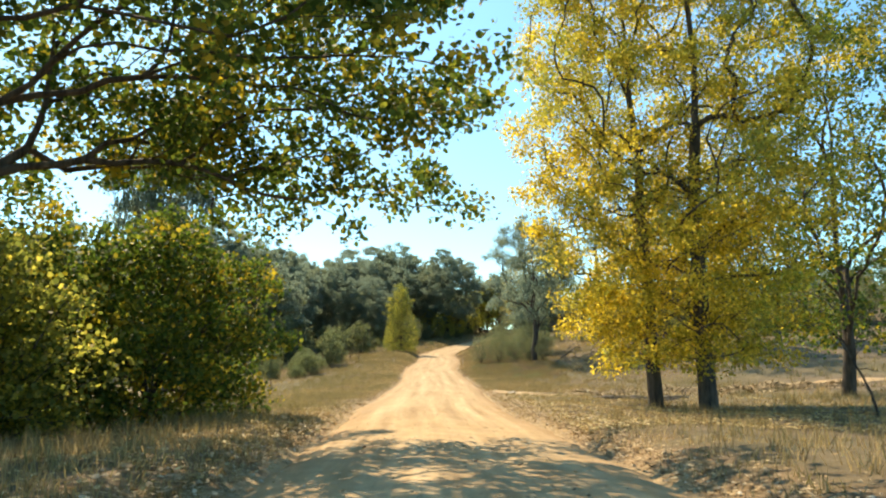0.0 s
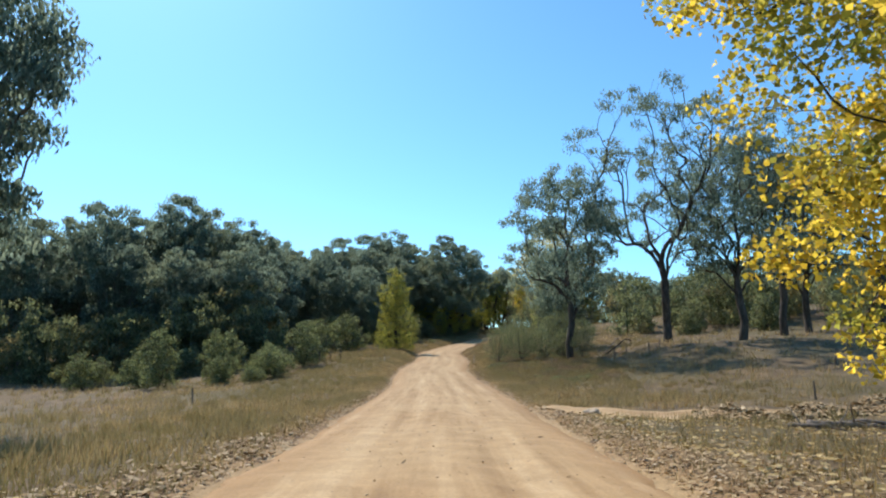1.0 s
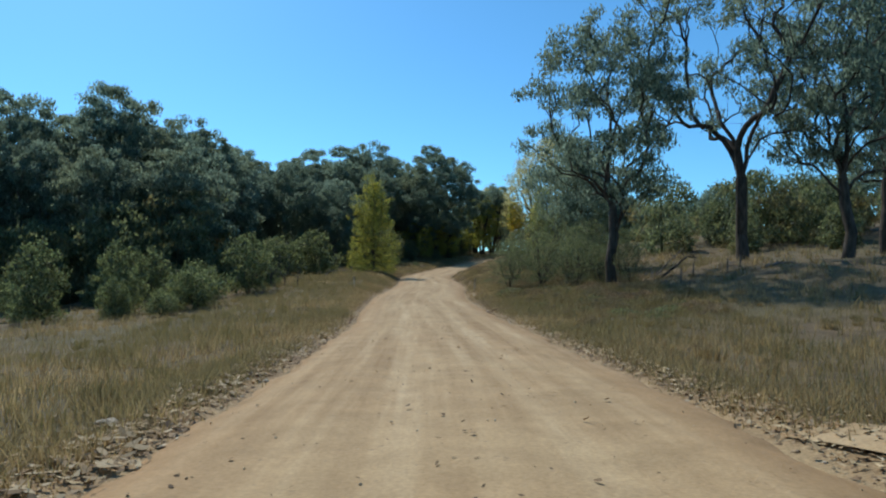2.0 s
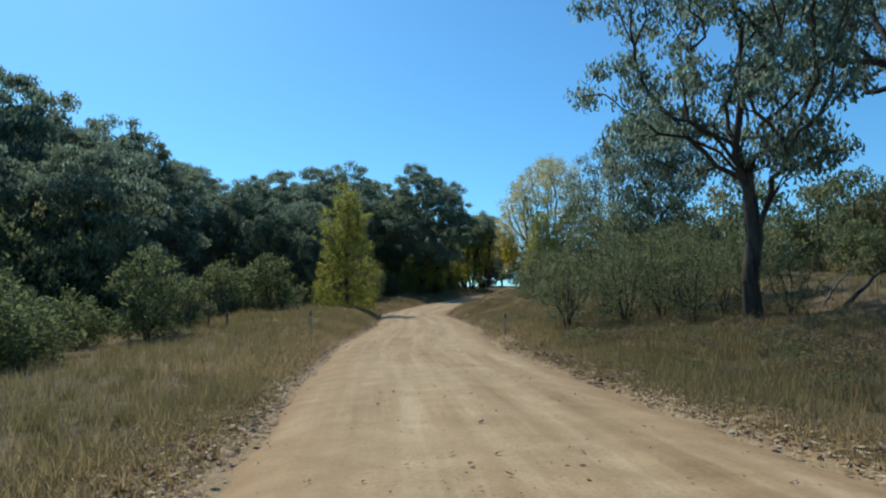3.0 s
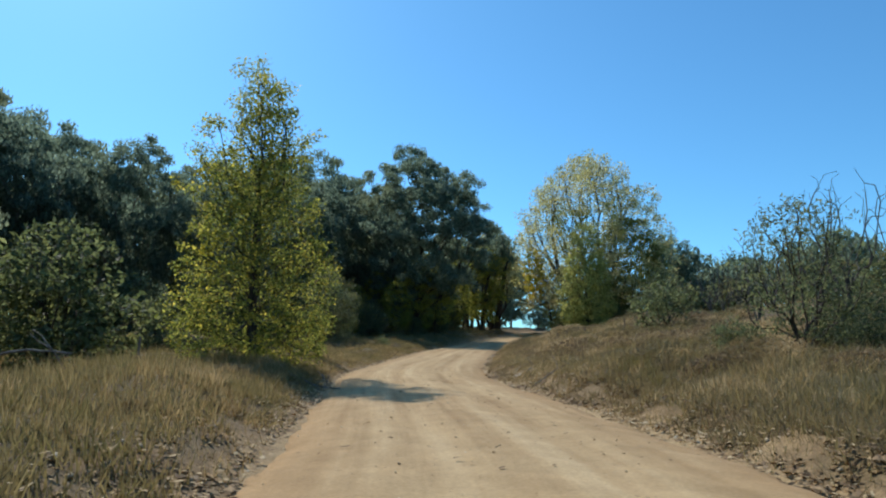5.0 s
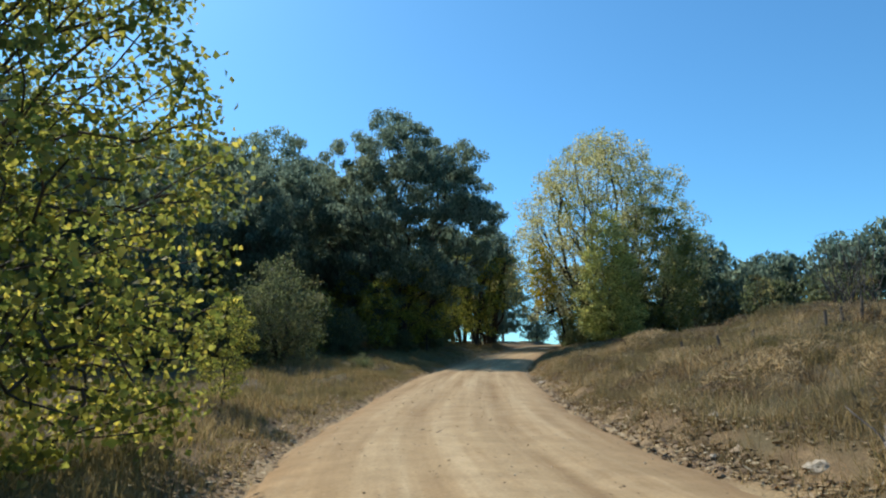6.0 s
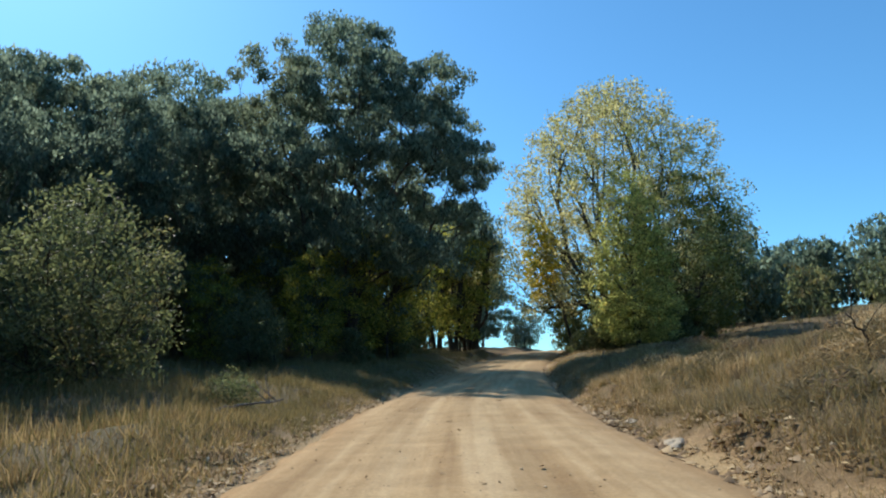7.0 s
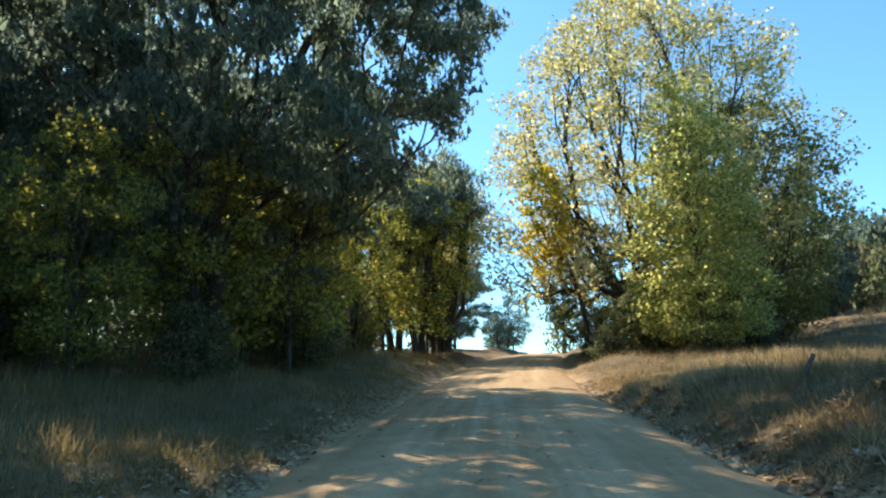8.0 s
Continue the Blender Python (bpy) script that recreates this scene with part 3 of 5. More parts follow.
tagged(settle(t, 11.6, 90.8), "slim young eucalypt, leaves hanging in curtains", "tree", SCRUB)
t = make_tree("eucalypt_sapling", 34, 10.5, 9, .09, dome(10.5, 5.2, 2.0, hollow=.2), 60, .55, .6, 62, (.2, .06), M_EUC, M_BARK, droop=1.1, up=.4)
tagged(settle(t, 10.6, 97), "thin eucalypt sapling with a small airy crown", "tree", SCRUB)
silver = make_tree("silver_shrub", 32, 5.0, 3.2, .06, lobed(32, 5.0, -.7, 2.1, 17, .9), 80, .5, .6, 60, (.22, .095), M_BLUEGREEN, M_BARK, up=.4, trunks=3)
silver_b = make_tree("silver_shrub", 38, 4.0, 2.2, .06, lobed(38, 4.0, -.7, 2.6, 17, .9), 80, .5, .6, 60, (.22, .095), M_BLUEGREEN, M_BARK, up=.4, trunks=3)
for k, (x, y, a, s, tall) in enumerate(((-14.8, 89.6, 0, .92, 1.1), (-15.4, 79.5, 40, .8, .95), (-20.6, 80.5, 90, .72, 1.45), (-17.4, 82, 200, .68, 1.0), (-25.8, 80.5, 10, .9, 1.25), (-16.3, 76.3, 70, .42, .95), (-19.3, 77, 130, .46, 1.2),
                                         (-18, 89, 33, .75, 1.0), (-23.5, 92, 300, .9, 1.1), (-30, 86, 20, .9, 1.0), (-15.2, 96, 75, .8, .9), (-37, 89, 110, 1.0, 1.0), (-14.2, 118, 70, 1.35, .9), (-17.5, 115, 130, 1.3, 1.0))):
    m = at(x, y, a, s, tall)
    src = silver if k % 2 == 0 else silver_b
    o = src if k < 2 else copy_thing(src, m)
    o.matrix_basis = m
    tagged(o, "grey-green bushy shrub on the grassy slope", "shrub", "shrubs below the road")

# poplar by the road
def leaders(h, low, R, tops):
    """A cone-shaped crown that ends in several upright leading shoots."""
    body = cone(h * .86, low, R, .68)

    def f(rng):
        if rng.random() > .3:
            return body(rng)
        x, y, top = tops[rng.integers(0, len(tops))]
        k = rng.random() ** .62
        z = h * .42 + (top - h * .42) * k
        spread = .95 * (1 - k) + .18
        return np.array([x * (.45 + .55 * k) + rng.normal(0, spread), y * (.45 + .55 * k) + rng.normal(0, spread), z])
    return f


TOPS = ((0, 0, 12.5), (.4, .3, 12.0), (-.4, -.3, 12.1), (.7, .2, 11.5), (-1.0, .5, 11.2), (-1.8, -.4, 10.2), (1.2, -.6, 10.4), (.3, -1.1, 11.3), (1.6, .6, 9.4), (-.6, 1.2, 10.9), (-2.3, .8, 8.9))
t = make_tree("poplar_tree", 41, 13, 11.6, .2, leaders(13, .2, 3.7, TOPS), 540, .44, .5, 62, (.098, .09), M_POPLAR, M_BARK, up=.6)
tagged(settle(t, -7.3, 118.0, 0, .97), "cone-shaped young poplar, green leaves going yellow", "tree")

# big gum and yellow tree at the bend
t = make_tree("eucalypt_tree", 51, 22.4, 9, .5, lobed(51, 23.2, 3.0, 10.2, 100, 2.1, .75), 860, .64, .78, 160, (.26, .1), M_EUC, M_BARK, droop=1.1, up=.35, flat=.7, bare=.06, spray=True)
tagged(settle(t, 1.0, 171.5, 0), "big dark eucalypt with a domed crown", "tree")
t = make_tree("golden_elm", 52, 28, 6, .4, dome(28, 3.5, 13.0, hollow=.2, wide=.3, peak=.75, foot=.9), 640, 1.1, 1.15, 76, (.25, .19), M_GOLD, M_BARK, up=.8, trunks=4, flat=.9, path_w=1.0, rtip=.02)
tagged(settle(t, 28.6, 192.5), "broad deciduous tree, pale yellow top and green skirts", "tree")
t = make_tree("poplar_tree", 53, 16, 13, .2, cone(16, 1.6, 4.0, .42), 330, .75, .75, 82, (.175, .145), M_FRESH, M_BARK, up=.5)
tagged(settle(t, 24.5, 181), "fresh green poplar in front of the yellow tree", "tree")
t = make_tree("golden_elm", 54, 17, 5, .22, dome(17, 6, 5, hollow=.25), 130, 1.0, 1.1, 90, (.26, .2), M_GOLD, M_BARK, up=.8, trunks=3, flat=.9)
tagged(settle(t, 15.5, 207), "pale yellow deciduous tree behind the gums", "tree")

M_OLIVE = leaf_mat("olive_poplar_leaf", [(0, (0.09, 0.11, 0.045)), (0.6, (0.15, 0.165, 0.065)), (1, (0.24, 0.23, 0.09))], None, 0.3, 0.6)
M_AMBER = leaf_mat("amber_poplar_leaf", [(0, (0.30, 0.28, 0.06)), (0.4, (0.48, 0.39, 0.07)), (0.8, (0.62, 0.46, 0.08)), (1, (0.68, 0.47, 0.08))], ((0.22, 0.23, 0.06), 0.53, 0.64), 0.35, 0.7)
t = make_tree("poplar_sapling", 55, 12.5, 10, .13, dome(12.5, 5.5, 1.7, hollow=.2), 60, .65, .7, 70, (.2, .17), M_AMBER, M_BARK, up=.5, lean=(-2.6, -.8), shift=(-2.9, -.8, 0))
tagged(settle(t, 22.0, 189.5), "young poplar turning amber beside the pale yellow tree", "tree", "poplar saplings by the bend")

t = make_tree("poplar_tree", 57, 17, 13, .22, dome(17, 1.2, 5.8, hollow=.2), 230, .95, .95, 75, (.23, .19), M_OLIVE, M_BARK, up=.5)
tagged(settle(t, 33.5, 188.5), "dull olive-green poplar beside the pale yellow tree", "tree")
tagged(copy_thing(t, at(25.5, 198, 100, .62)), "dull olive-green poplar behind the bend", "tree")
tagged(copy_thing(t, at(27.8, 187.5, 220, .58)), "low olive-green poplar at the foot of the yellow tree", "tree")

# bare-trunked gums past the bend
t = make_tree("eucalypt_tree", 56, 17, 13, .3, lobed(56, 17, 9.5, 4.2, 10, 1.9), 70, 1.0, 1.1, 60, (.5, .16), M_EUC, M_BARK, droop=1.1, up=.4, trunks=2)
tagged(settle(t, 15.2, 203), "thick-trunked dark gum past the bend, bare to half its height", "tree", "gums past the bend")
for x, y, a, s in ((12.6, 199, 80, .85), (11.4, 203.5, 190, .95), (17.4, 212, 300, .9)):
    tagged(copy_thing(t, at(x, y, a, s)), "thick-trunked dark gum past the bend, bare to half its height", "tree", "gums past the bend")

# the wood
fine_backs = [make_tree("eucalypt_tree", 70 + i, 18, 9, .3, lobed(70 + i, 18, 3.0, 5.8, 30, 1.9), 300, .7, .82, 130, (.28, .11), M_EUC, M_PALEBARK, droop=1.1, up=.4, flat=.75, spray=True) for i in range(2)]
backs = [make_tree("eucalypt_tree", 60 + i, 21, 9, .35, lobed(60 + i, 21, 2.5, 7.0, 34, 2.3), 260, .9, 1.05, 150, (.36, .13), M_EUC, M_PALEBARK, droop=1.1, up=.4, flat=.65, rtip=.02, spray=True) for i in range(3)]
rng = np.random.default_rng(7)
near_spots = [(-10.2, 168.5, .9), (-17, 160, .9), (-24, 151, .95), (-12, 178, 1.0), (-31, 143, 1.02), (-17.6, 174, 1.17), (-16.3, 150, .78)]
for k, (x, y, s) in enumerate(near_spots):
    m = at(x, y, rng.random() * 360, s, 0.94 + .12 * rng.random())
    o = fine_backs[k] if k < 2 else copy_thing(fine_backs[k % 2], m)
    o.matrix_basis = m
    tagged(o, "dark eucalypt at the edge of the wood, pale bark showing", "tree", "eucalypts of the wood")
spots = [(-41, 123.5, 1.2), (-34, 130, 1.0), (-50, 118, 1.1), (-58, 112, 1.05), (-38, 140, 1.1), (-30, 130, .9), (-46, 130, 1.05), (-4, 196, 1.0), (-1, 207, .95), (-66, 114, 1.1), (-28, 113, .85),
         (13, 226, .75), (-62, 124, 1.05), (-85, 104, 1), (-12, 195, 1.0), (-25, 187, 1.1), (-36, 110, .75), (-44, 112, .8), (-3, 187, .8), (-33, 152, .98), (-42.5, 157, 1.16), (-37, 168, 1.06), (-36, 178, 1.0), (-30, 183, 1.04), (-18.5, 189, 1.24), (-12.8, 187, 1.28), (-48, 146, 1.12), (-52, 134, 1.12), (-44, 140, 1.08), (-60, 134, 1.12), (-70, 124, 1.15), (-26, 178, .98), (25.5, 243, .8), (20.5, 233, .85), (46.5, 205, .76)]
for k, (x, y, s) in enumerate(spots):
    m = at(x, y, rng.random() * 360, s, 0.92 + .16 * rng.random())
    o = backs[k] if k < 3 else copy_thing(backs[k % 3], m)
    o.matrix_basis = m
    tagged(o, EUC_BACK, "tree", "eucalypts of the wood")
under = make_tree("wattle_shrub", 35, 6.0, 4, .07, lobed(35, 6.0, -.8, 2.8, 14, 1.2), 65, .8, .85, 50, (.36, .15), M_WATTLE, M_BARK, droop=.4, up=.5, trunks=3, spray=True)
settle(under, -25, 108, 0, .8)
tagged(under, "dull green understorey shrub at the edge of the wood", "shrub", "understorey of the wood")
round_wattle = make_tree("wattle_shrub", 39, 6.4, 4, .08, lobed(39, 6.4, -.6, 2.9, 16, 1.3), 150, .6, .7, 95, (.17, .065), M_WATTLE, M_BARK, droop=.3, up=.5, trunks=3)
tagged(settle(round_wattle, -7.4, 150.5), "rounded wattle with a rusty top at the edge of the wood", "shrub", "understorey of the wood")
for x, y, s in ((-13.5, 146, .85), (-11, 156, .9), (-4, 163, .65)):
    tagged(copy_thing(round_wattle, at(x, y, 50 * s, s)), "rounded olive wattle at the edge of the wood", "shrub", "understorey of the wood")
for x, y, s in ((-20, 140, 1.0), (1, 168, .5), (-16, 134, .8), (-22, 126, .9), (-27, 118, .9), (-33, 108, .9), (3, 182, .8), (-30, 98, .8),
                (6.5, 192, .8), (24, 187, .75), (21.6, 186.4, .55), (27, 185.5, .85), (30.5, 186, .9), (33.5, 188, .9), (22.6, 190, .6), (26, 191, .9), (-37, 101, .9), (-19, 118, .9), (-12, 168, 1), (-6, 172, .9), (4, 175, .7), (4.5, 186, .9), (8.5, 202, 1), (-16, 180, 1.1), (-20, 187, 1.2), (-27, 196, 1.2), (-10, 188, 1.2), (-34, 184, 1.2), (-27, 178, 1.1), (-33, 168, 1.1), ):
    tagged(copy_thing(under, at(x, y, rng.random() * 360, s, .8 + .4 * rng.random())), "dull green understorey shrub at the edge of the wood", "shrub", "understorey of the wood")
# young poplars under the gums by the bend
sucker = make_tree("poplar_sapling", 36, 8.5, 7.5, .06, dome(8.5, 1.2, 2.3, .2), 70, .7, .6, 100, (.13, .11), M_POPLAR, M_BARK, up=.5)
tagged(settle(sucker, 4.6, 180, 0, 1.0), "slim green poplar sapling under the big gum", "tree", "poplar saplings by the bend")
for x, y, a, s in ((4.4, 186, 170, 1.4), (9.4, 196, 250, 1.5), (1.5, 177, 300, .8), (13.6, 206, 20, 1.4), (7.2, 192, 60, 1.3), (3.2, 177, 120, 1.15), (-3.5, 171, 30, .9), (-1.2, 165.5, 200, .75), (0.8, 168.8, 80, 1.0), (3.4, 172.8, 330, 1.15), (-6.2, 164.5, 150, .7), (-9.5, 161, 20, .65), (13.2, 199.5, 140, 1.7)):
    tagged(copy_thing(sucker, at(x, y, a, s)), "slim green poplar sapling under the big gum", "tree", "poplar saplings by the bend")
tagged(copy_thing(sucker, at(-5.7, 125.6, 40, .3)), "small light green poplar sucker by the road bank", "tree", "poplar saplings by the bend")


def far_wood(name, seed, line, depth, low, high, n, label, leaf=(.85, .34), count=20, spread=1.5, mat=None):
    """A wood too far off to count: leaf sprays heaped in rounded crowns along a line, with trunks."""
    rng = np.random.default_rng(seed)
    line = np.array(line, float)
    k = rng.random(n) * (len(line) - 1)
    cx = np.interp(k, np.arange(len(line)), line[:, 0]) + rng.normal(0, depth, n)
    cy = np.interp(k, np.arange(len(line)), line[:, 1]) + rng.normal(0, depth, n)
    top = low + (high - low) * rng.random(n)
    C, V2, F2, off = [], [], [], 0
    for x, y, h in zip(cx, cy, top):
        R = h * .3
        g = spot(x, y)
        d = unit(rng.normal(0, 1, (26, 3)))
        p = np.stack([d[:, 0] * R * 1.2, d[:, 1] * R * 1.2, h * .48 + d[:, 2] * h * .46], -1)
        C.append(p + [x, y, g])
        th = np.arange(5) * 2 * np.pi / 5
        for zz, rr in ((-.3, .16), (h * .7, .06)):
            V2.append(np.stack([x + np.cos(th) * rr, y + np.sin(th) * rr, np.full(5, g + zz)], -1))
        a = np.arange(5)
        F2 += [np.stack([off + a, off + (a + 1) % 5, off + 5 + a], -1), np.stack([off + (a + 1) % 5, off + 5 + (a + 1) % 5, off + 5 + a], -1)]
        off += 10
    C = np.concatenate(C)
    V, F = leaves(rng, C, spread, count, leaf[0], leaf[1], .9, .7, False, True)
    V, F = np.concatenate([V, np.concatenate(V2)]), np.concatenate([F, np.concatenate(F2) + len(V)])
    return tagged(new(name, mesh_of(name, V, F, mat or M_EUC)), label, "woods", kind="stuff")


far_wood("far_woods", 91, [(-170, 110), (-110, 130), (-60, 175), (-20, 225), (8, 250)], 9, 13, 20, 62, "dense dark eucalypt woods behind the first trees")
far_wood("far_woods", 92, [(58, 226), (62, 214), (66, 205), (90, 175), (105, 140), (105, 105)], 6, 8, 13, 100, "dark line of gum woods on the far rise")

far_wood("far_woods", 95, [(-75, 150), (-45, 178), (-22, 205), (2, 226), (14, 240)], 4, 5, 10, 46, "dense lower growth deep in the wood")
far_wood("far_woods", 97, [(-130, 96), (-90, 120), (-62, 138), (-42, 160), (-26, 184), (-8, 208), (6, 216)], 4, 7, 13, 80, "dense middle growth of the wood", (.8, .34), 24, 1.6)
far_wood("far_woods", 93, [(27, 108), (45, 106), (70, 104), (110, 100)], 4, 4.5, 8.5, 46, "dense scrub and small wattles behind the field", (.36, .13), 60, 1.2, M_WATTLE)
far_wood("far_woods", 94, [(-22, 114), (-31, 108), (-44, 103), (-62, 98), (-90, 92)], 3, 5.5, 11.0, 60, "dense scrub at the foot of the wooded slope", (.42, .14), 40, 1.0, M_WATTLE)

far_wood("far_woods", 96, [(38, 222), (55, 200), (75, 172), (88, 140), (92, 118)], 4, 4, 7.5, 55, "scrub along the top of the rise", (.5, .18), 28, 1.2, M_WATTLE)

airy = make_tree("eucalypt_sapling", 98, 6.2, 5, .09, dome(6.2, .8, 2.6, hollow=.15), 70, .6, .6, 34, (.26, .1), M_EUC, M_BARK, droop=1.1, up=.5, bare=.15)
tagged(settle(airy, 27.4, 224), "thin airy gum sapling against the sky past the bend", "tree", "saplings past the bend")
for x, y, a, s in ((30.2, 231, 120, 1.15), (25.2, 221, 240, .75)):
    tagged(copy_thing(airy, at(x, y, a, s)), "thin airy gum sapling against the sky past the bend", "tree", "saplings past the bend")

# the rise on the other side
RISE = "eucalypts on the far rise"
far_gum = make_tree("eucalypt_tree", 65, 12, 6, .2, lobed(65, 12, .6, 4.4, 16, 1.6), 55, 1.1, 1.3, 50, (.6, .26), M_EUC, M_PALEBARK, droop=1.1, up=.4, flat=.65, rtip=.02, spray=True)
for k in range(20):
    f = k / 19
    x, y = 48 + 62 * f + rng.normal(0, 5), 228 - 130 * f ** 1.3 + rng.normal(0, 7)
    m = at(x, y, rng.random() * 360, .64 + .3 * rng.random(), .85 + .25 * rng.random())
    o = far_gum if k == 0 else copy_thing(far_gum, m)
    o.matrix_basis = m
    tagged(o, "dark eucalypt on the far rise", "tree", RISE)
for x, y, a, s in ((33.0, 246, 30, .7), (36.5, 262, 250, .6)):
    tagged(copy_thing(far_gum, at(x, y, a, s)), "small gum against the sky past the bend", "tree", RISE)
for x, y, s in ((46, 98, .8), (36, 96, .9), (29, 99, .8), (52, 100, 1.0), (24, 103, .75), (40, 104, 1.1), (60, 104, 1.1), (31, 110, 1.0), (47, 112, 1.1), (26, 93, .6), (55, 93, .9), (66, 98, 1.1), (44, 93, .7)):
    tagged(copy_thing(under, at(x, y, rng.random() * 360, s)), "olive-green bush under the gums", "shrub", "bushes on the rise")
t = make_tree("wattle_shrub", 37, 2.6, 1.5, .05, dome(2.6, .1, 1.5, hollow=.2), 40, .5, .6, 70, (.16, .07), M_WATTLE, M_BARK, up=.4, trunks=2)
tagged(settle(t, 10.5, 122), "small round bush on the grassy bank", "shrub", "bushes on the bank")
for x, y, a, s in ((9.4, 107.5, 10, .45), (10.8, 108.5, 70, .6), (12.4, 107.8, 140, .5), (14.6, 107.2, 200, .62), (16.4, 107, 250, .6), (13.2, 108.9, 310, .7), (10.2, 109.6, 20, .5), (18, 105, 330, .6), (8.2, 111.5, 120, .45), (15.4, 109.9, 160, .75)):
    tagged(copy_thing(t, at(x, y, a, s)), "low olive bush among the dead trees on the bank", "shrub", "bushes on the bank")
tagged(copy_thing(t, at(12.6, 113, 90, .8)), "small round bush on the grassy bank", "shrub", "bushes on the bank")
tagged(copy_thing(t, at(-2.6, 147, 200, .42)), "small feathery green bush on the road bank", "shrub", "bushes on the bank")

# dead trees on the bank
dead = make_tree("dead_tree", 81, 6.0, 4, .085, dome(6.0, 2.0, 1.7, hollow=.25), 46, .42, .5, 0, (.1, .1), M_EUC, M_DEADTREE, up=1.1, rtip=.009)
tagged(settle(dead, 14.3, 108.3), "leafless grey dead tree on the bank", "dead tree", "dead trees on the bank")
for x, y, a, s in ((10.4, 110.5, 100, .8), (11.9, 111.4, 200, .9), (13.2, 110.2, 20, .8), (9.6, 112.5, 150, .62), (12.3, 102, 60, .62), (24, 145, 240, 1.0), (25.4, 145.5, 330, 1.05), (27.2, 146, 140, .95), (23, 143, 10, .8), (29, 144, 190, 1.0)):
    tagged(copy_thing(dead, at(x, y, a, s)), "leafless grey dead tree on the bank", "dead tree", "dead trees on the bank")
for x, y, a, s in ((-12.5, 92, 40, .5), (-11.2, 90.8, 160, .38), (-13.8, 93, 280, .6), (-14.6, 91, 90, .45)):
    tagged(copy_thing(dead, at(x, y, a, s)), "leafless twiggy dead shrub below the road", "dead shrub", "dead shrubs below the road")



# ---- side track ----
def build_side_track():
    us, vs = np.linspace(0, 1, 130), np.linspace(-1, 1, 11)
    cx, cy = 3.2 + 58 * us, 41.5 + 12.8 * us + 4.5 * us * us
    half = 1.5 + 1.3 * np.exp(-us * 13) + .15 * np.sin(us * 77)
    X = cx[:, None] - 0.2 * half[:, None] * vs[None]
    Y = cy[:, None] + half[:, None] * vs[None]
    Z = land(X, Y) + .05 - .13 * np.abs(vs[None]) ** 6 + .01 * np.sin(X * 4 + Y * 3)
    n, k = X.shape
    i_, j_ = np.meshgrid(np.arange(k - 1), np.arange(n - 1))
    a = (j_ * k + i_).ravel()
    F = np.stack([a, a + k, a + 1 + k, a + 1], -1)
    me = mesh_of("side_track", np.stack([X, Y, Z], -1).reshape(-1, 3), F, M_ROAD, True)
    uv = me.uv_layers.new(name="lie")
    UV = np.stack([np.repeat(vs[None] * 1.6, n, 0), np.repeat(us[:, None] * 58, k, 1)], -1).reshape(-1, 2)
    uv.data.foreach_set("uv", UV[F.ravel()].astype(np.float32).ravel())
    return tagged(new("side_track", me), "sandy farm track turning off the road", "road", kind="structure")


build_side_track()


# ---- guide posts, stakes, fallen wood, rocks ----
def box_bm(bm, lo, hi, bevel=0.004):
    g = bmesh.ops.create_cube(bm, size=1, matrix=Matrix.LocRotScale([(a + b) / 2 for a, b in zip(lo, hi)], None, [b - a for a, b in zip(lo, hi)]))
    if bevel:
        es = list({e for v in g["verts"] for e in v.link_edges})
        bmesh.ops.bevel(bm, geom=es, offset=bevel, segments=2, affect="EDGES")


def plain_mat(name, a, b, rough, scale=8):
    m, nt, bs, co = base_mat(name, rough)
    n = noise_tex(nt, co.outputs["Object"], scale, 5, .6)
    nt.links.new(ramp(nt, n, [(.3, a), (.7, b)]), bs.inputs["Base Color"])
    return m


M_WHITE = plain_mat("weathered_white_plastic", (.36, .29, .19), (.52, .43, .30), .8)
M_BLACK = plain_mat("dark_reflector_strip", (.02, .02, .02), (.05, .045, .04), .35)
M_STAKE = plain_mat("grey_stake_wood", (.10, .08, .06), (.22, .18, .14), .9)


def guide_post(x, y, turn, lean):
    root = new("guide_post")
    bm = bmesh.new()
    box_bm(bm, (-.05, -.012, -.2), (.05, .012, .95))
    part("post", bm, M_WHITE, root)
    bm = bmesh.new()
    box_bm(bm, (-.026, -.02, .70), (.026, -.0125, .90), .003)
    part("reflector", bm, M_BLACK, root, "dark rectangular reflector strip")
    root.matrix_basis = pose(x, y, spot(x, y), lean, lean, turn)
    return tagged(root, "white plastic roadside guide post with a dark reflector", "guide post", "guide posts")


guide_post(2.44, 84.3, -6, 1)
guide_post(-6.1, 85.2, 8, -2)


def stake(x, y, h, lean):
    root = new("fence_stake")
    bm = bmesh.new()
    bmesh.ops.create_cone(bm, cap_ends=True, segments=8, radius1=.05, radius2=.04, depth=h, matrix=Matrix.Translation((0, 0, h / 2 - .1)))
    for v in bm.verts:
        v.co += Vector((noise.noise(v.co * 9) * .012, noise.noise(v.co * 7) * .012, 0))
    part("post", bm, M_STAKE, root)
    root.matrix_basis = pose(x, y, spot(x, y), lean, lean * .6, 30 * x)
    return tagged(root, "weathered grey wooden fence stake in the grass", "stake", "fence stakes")


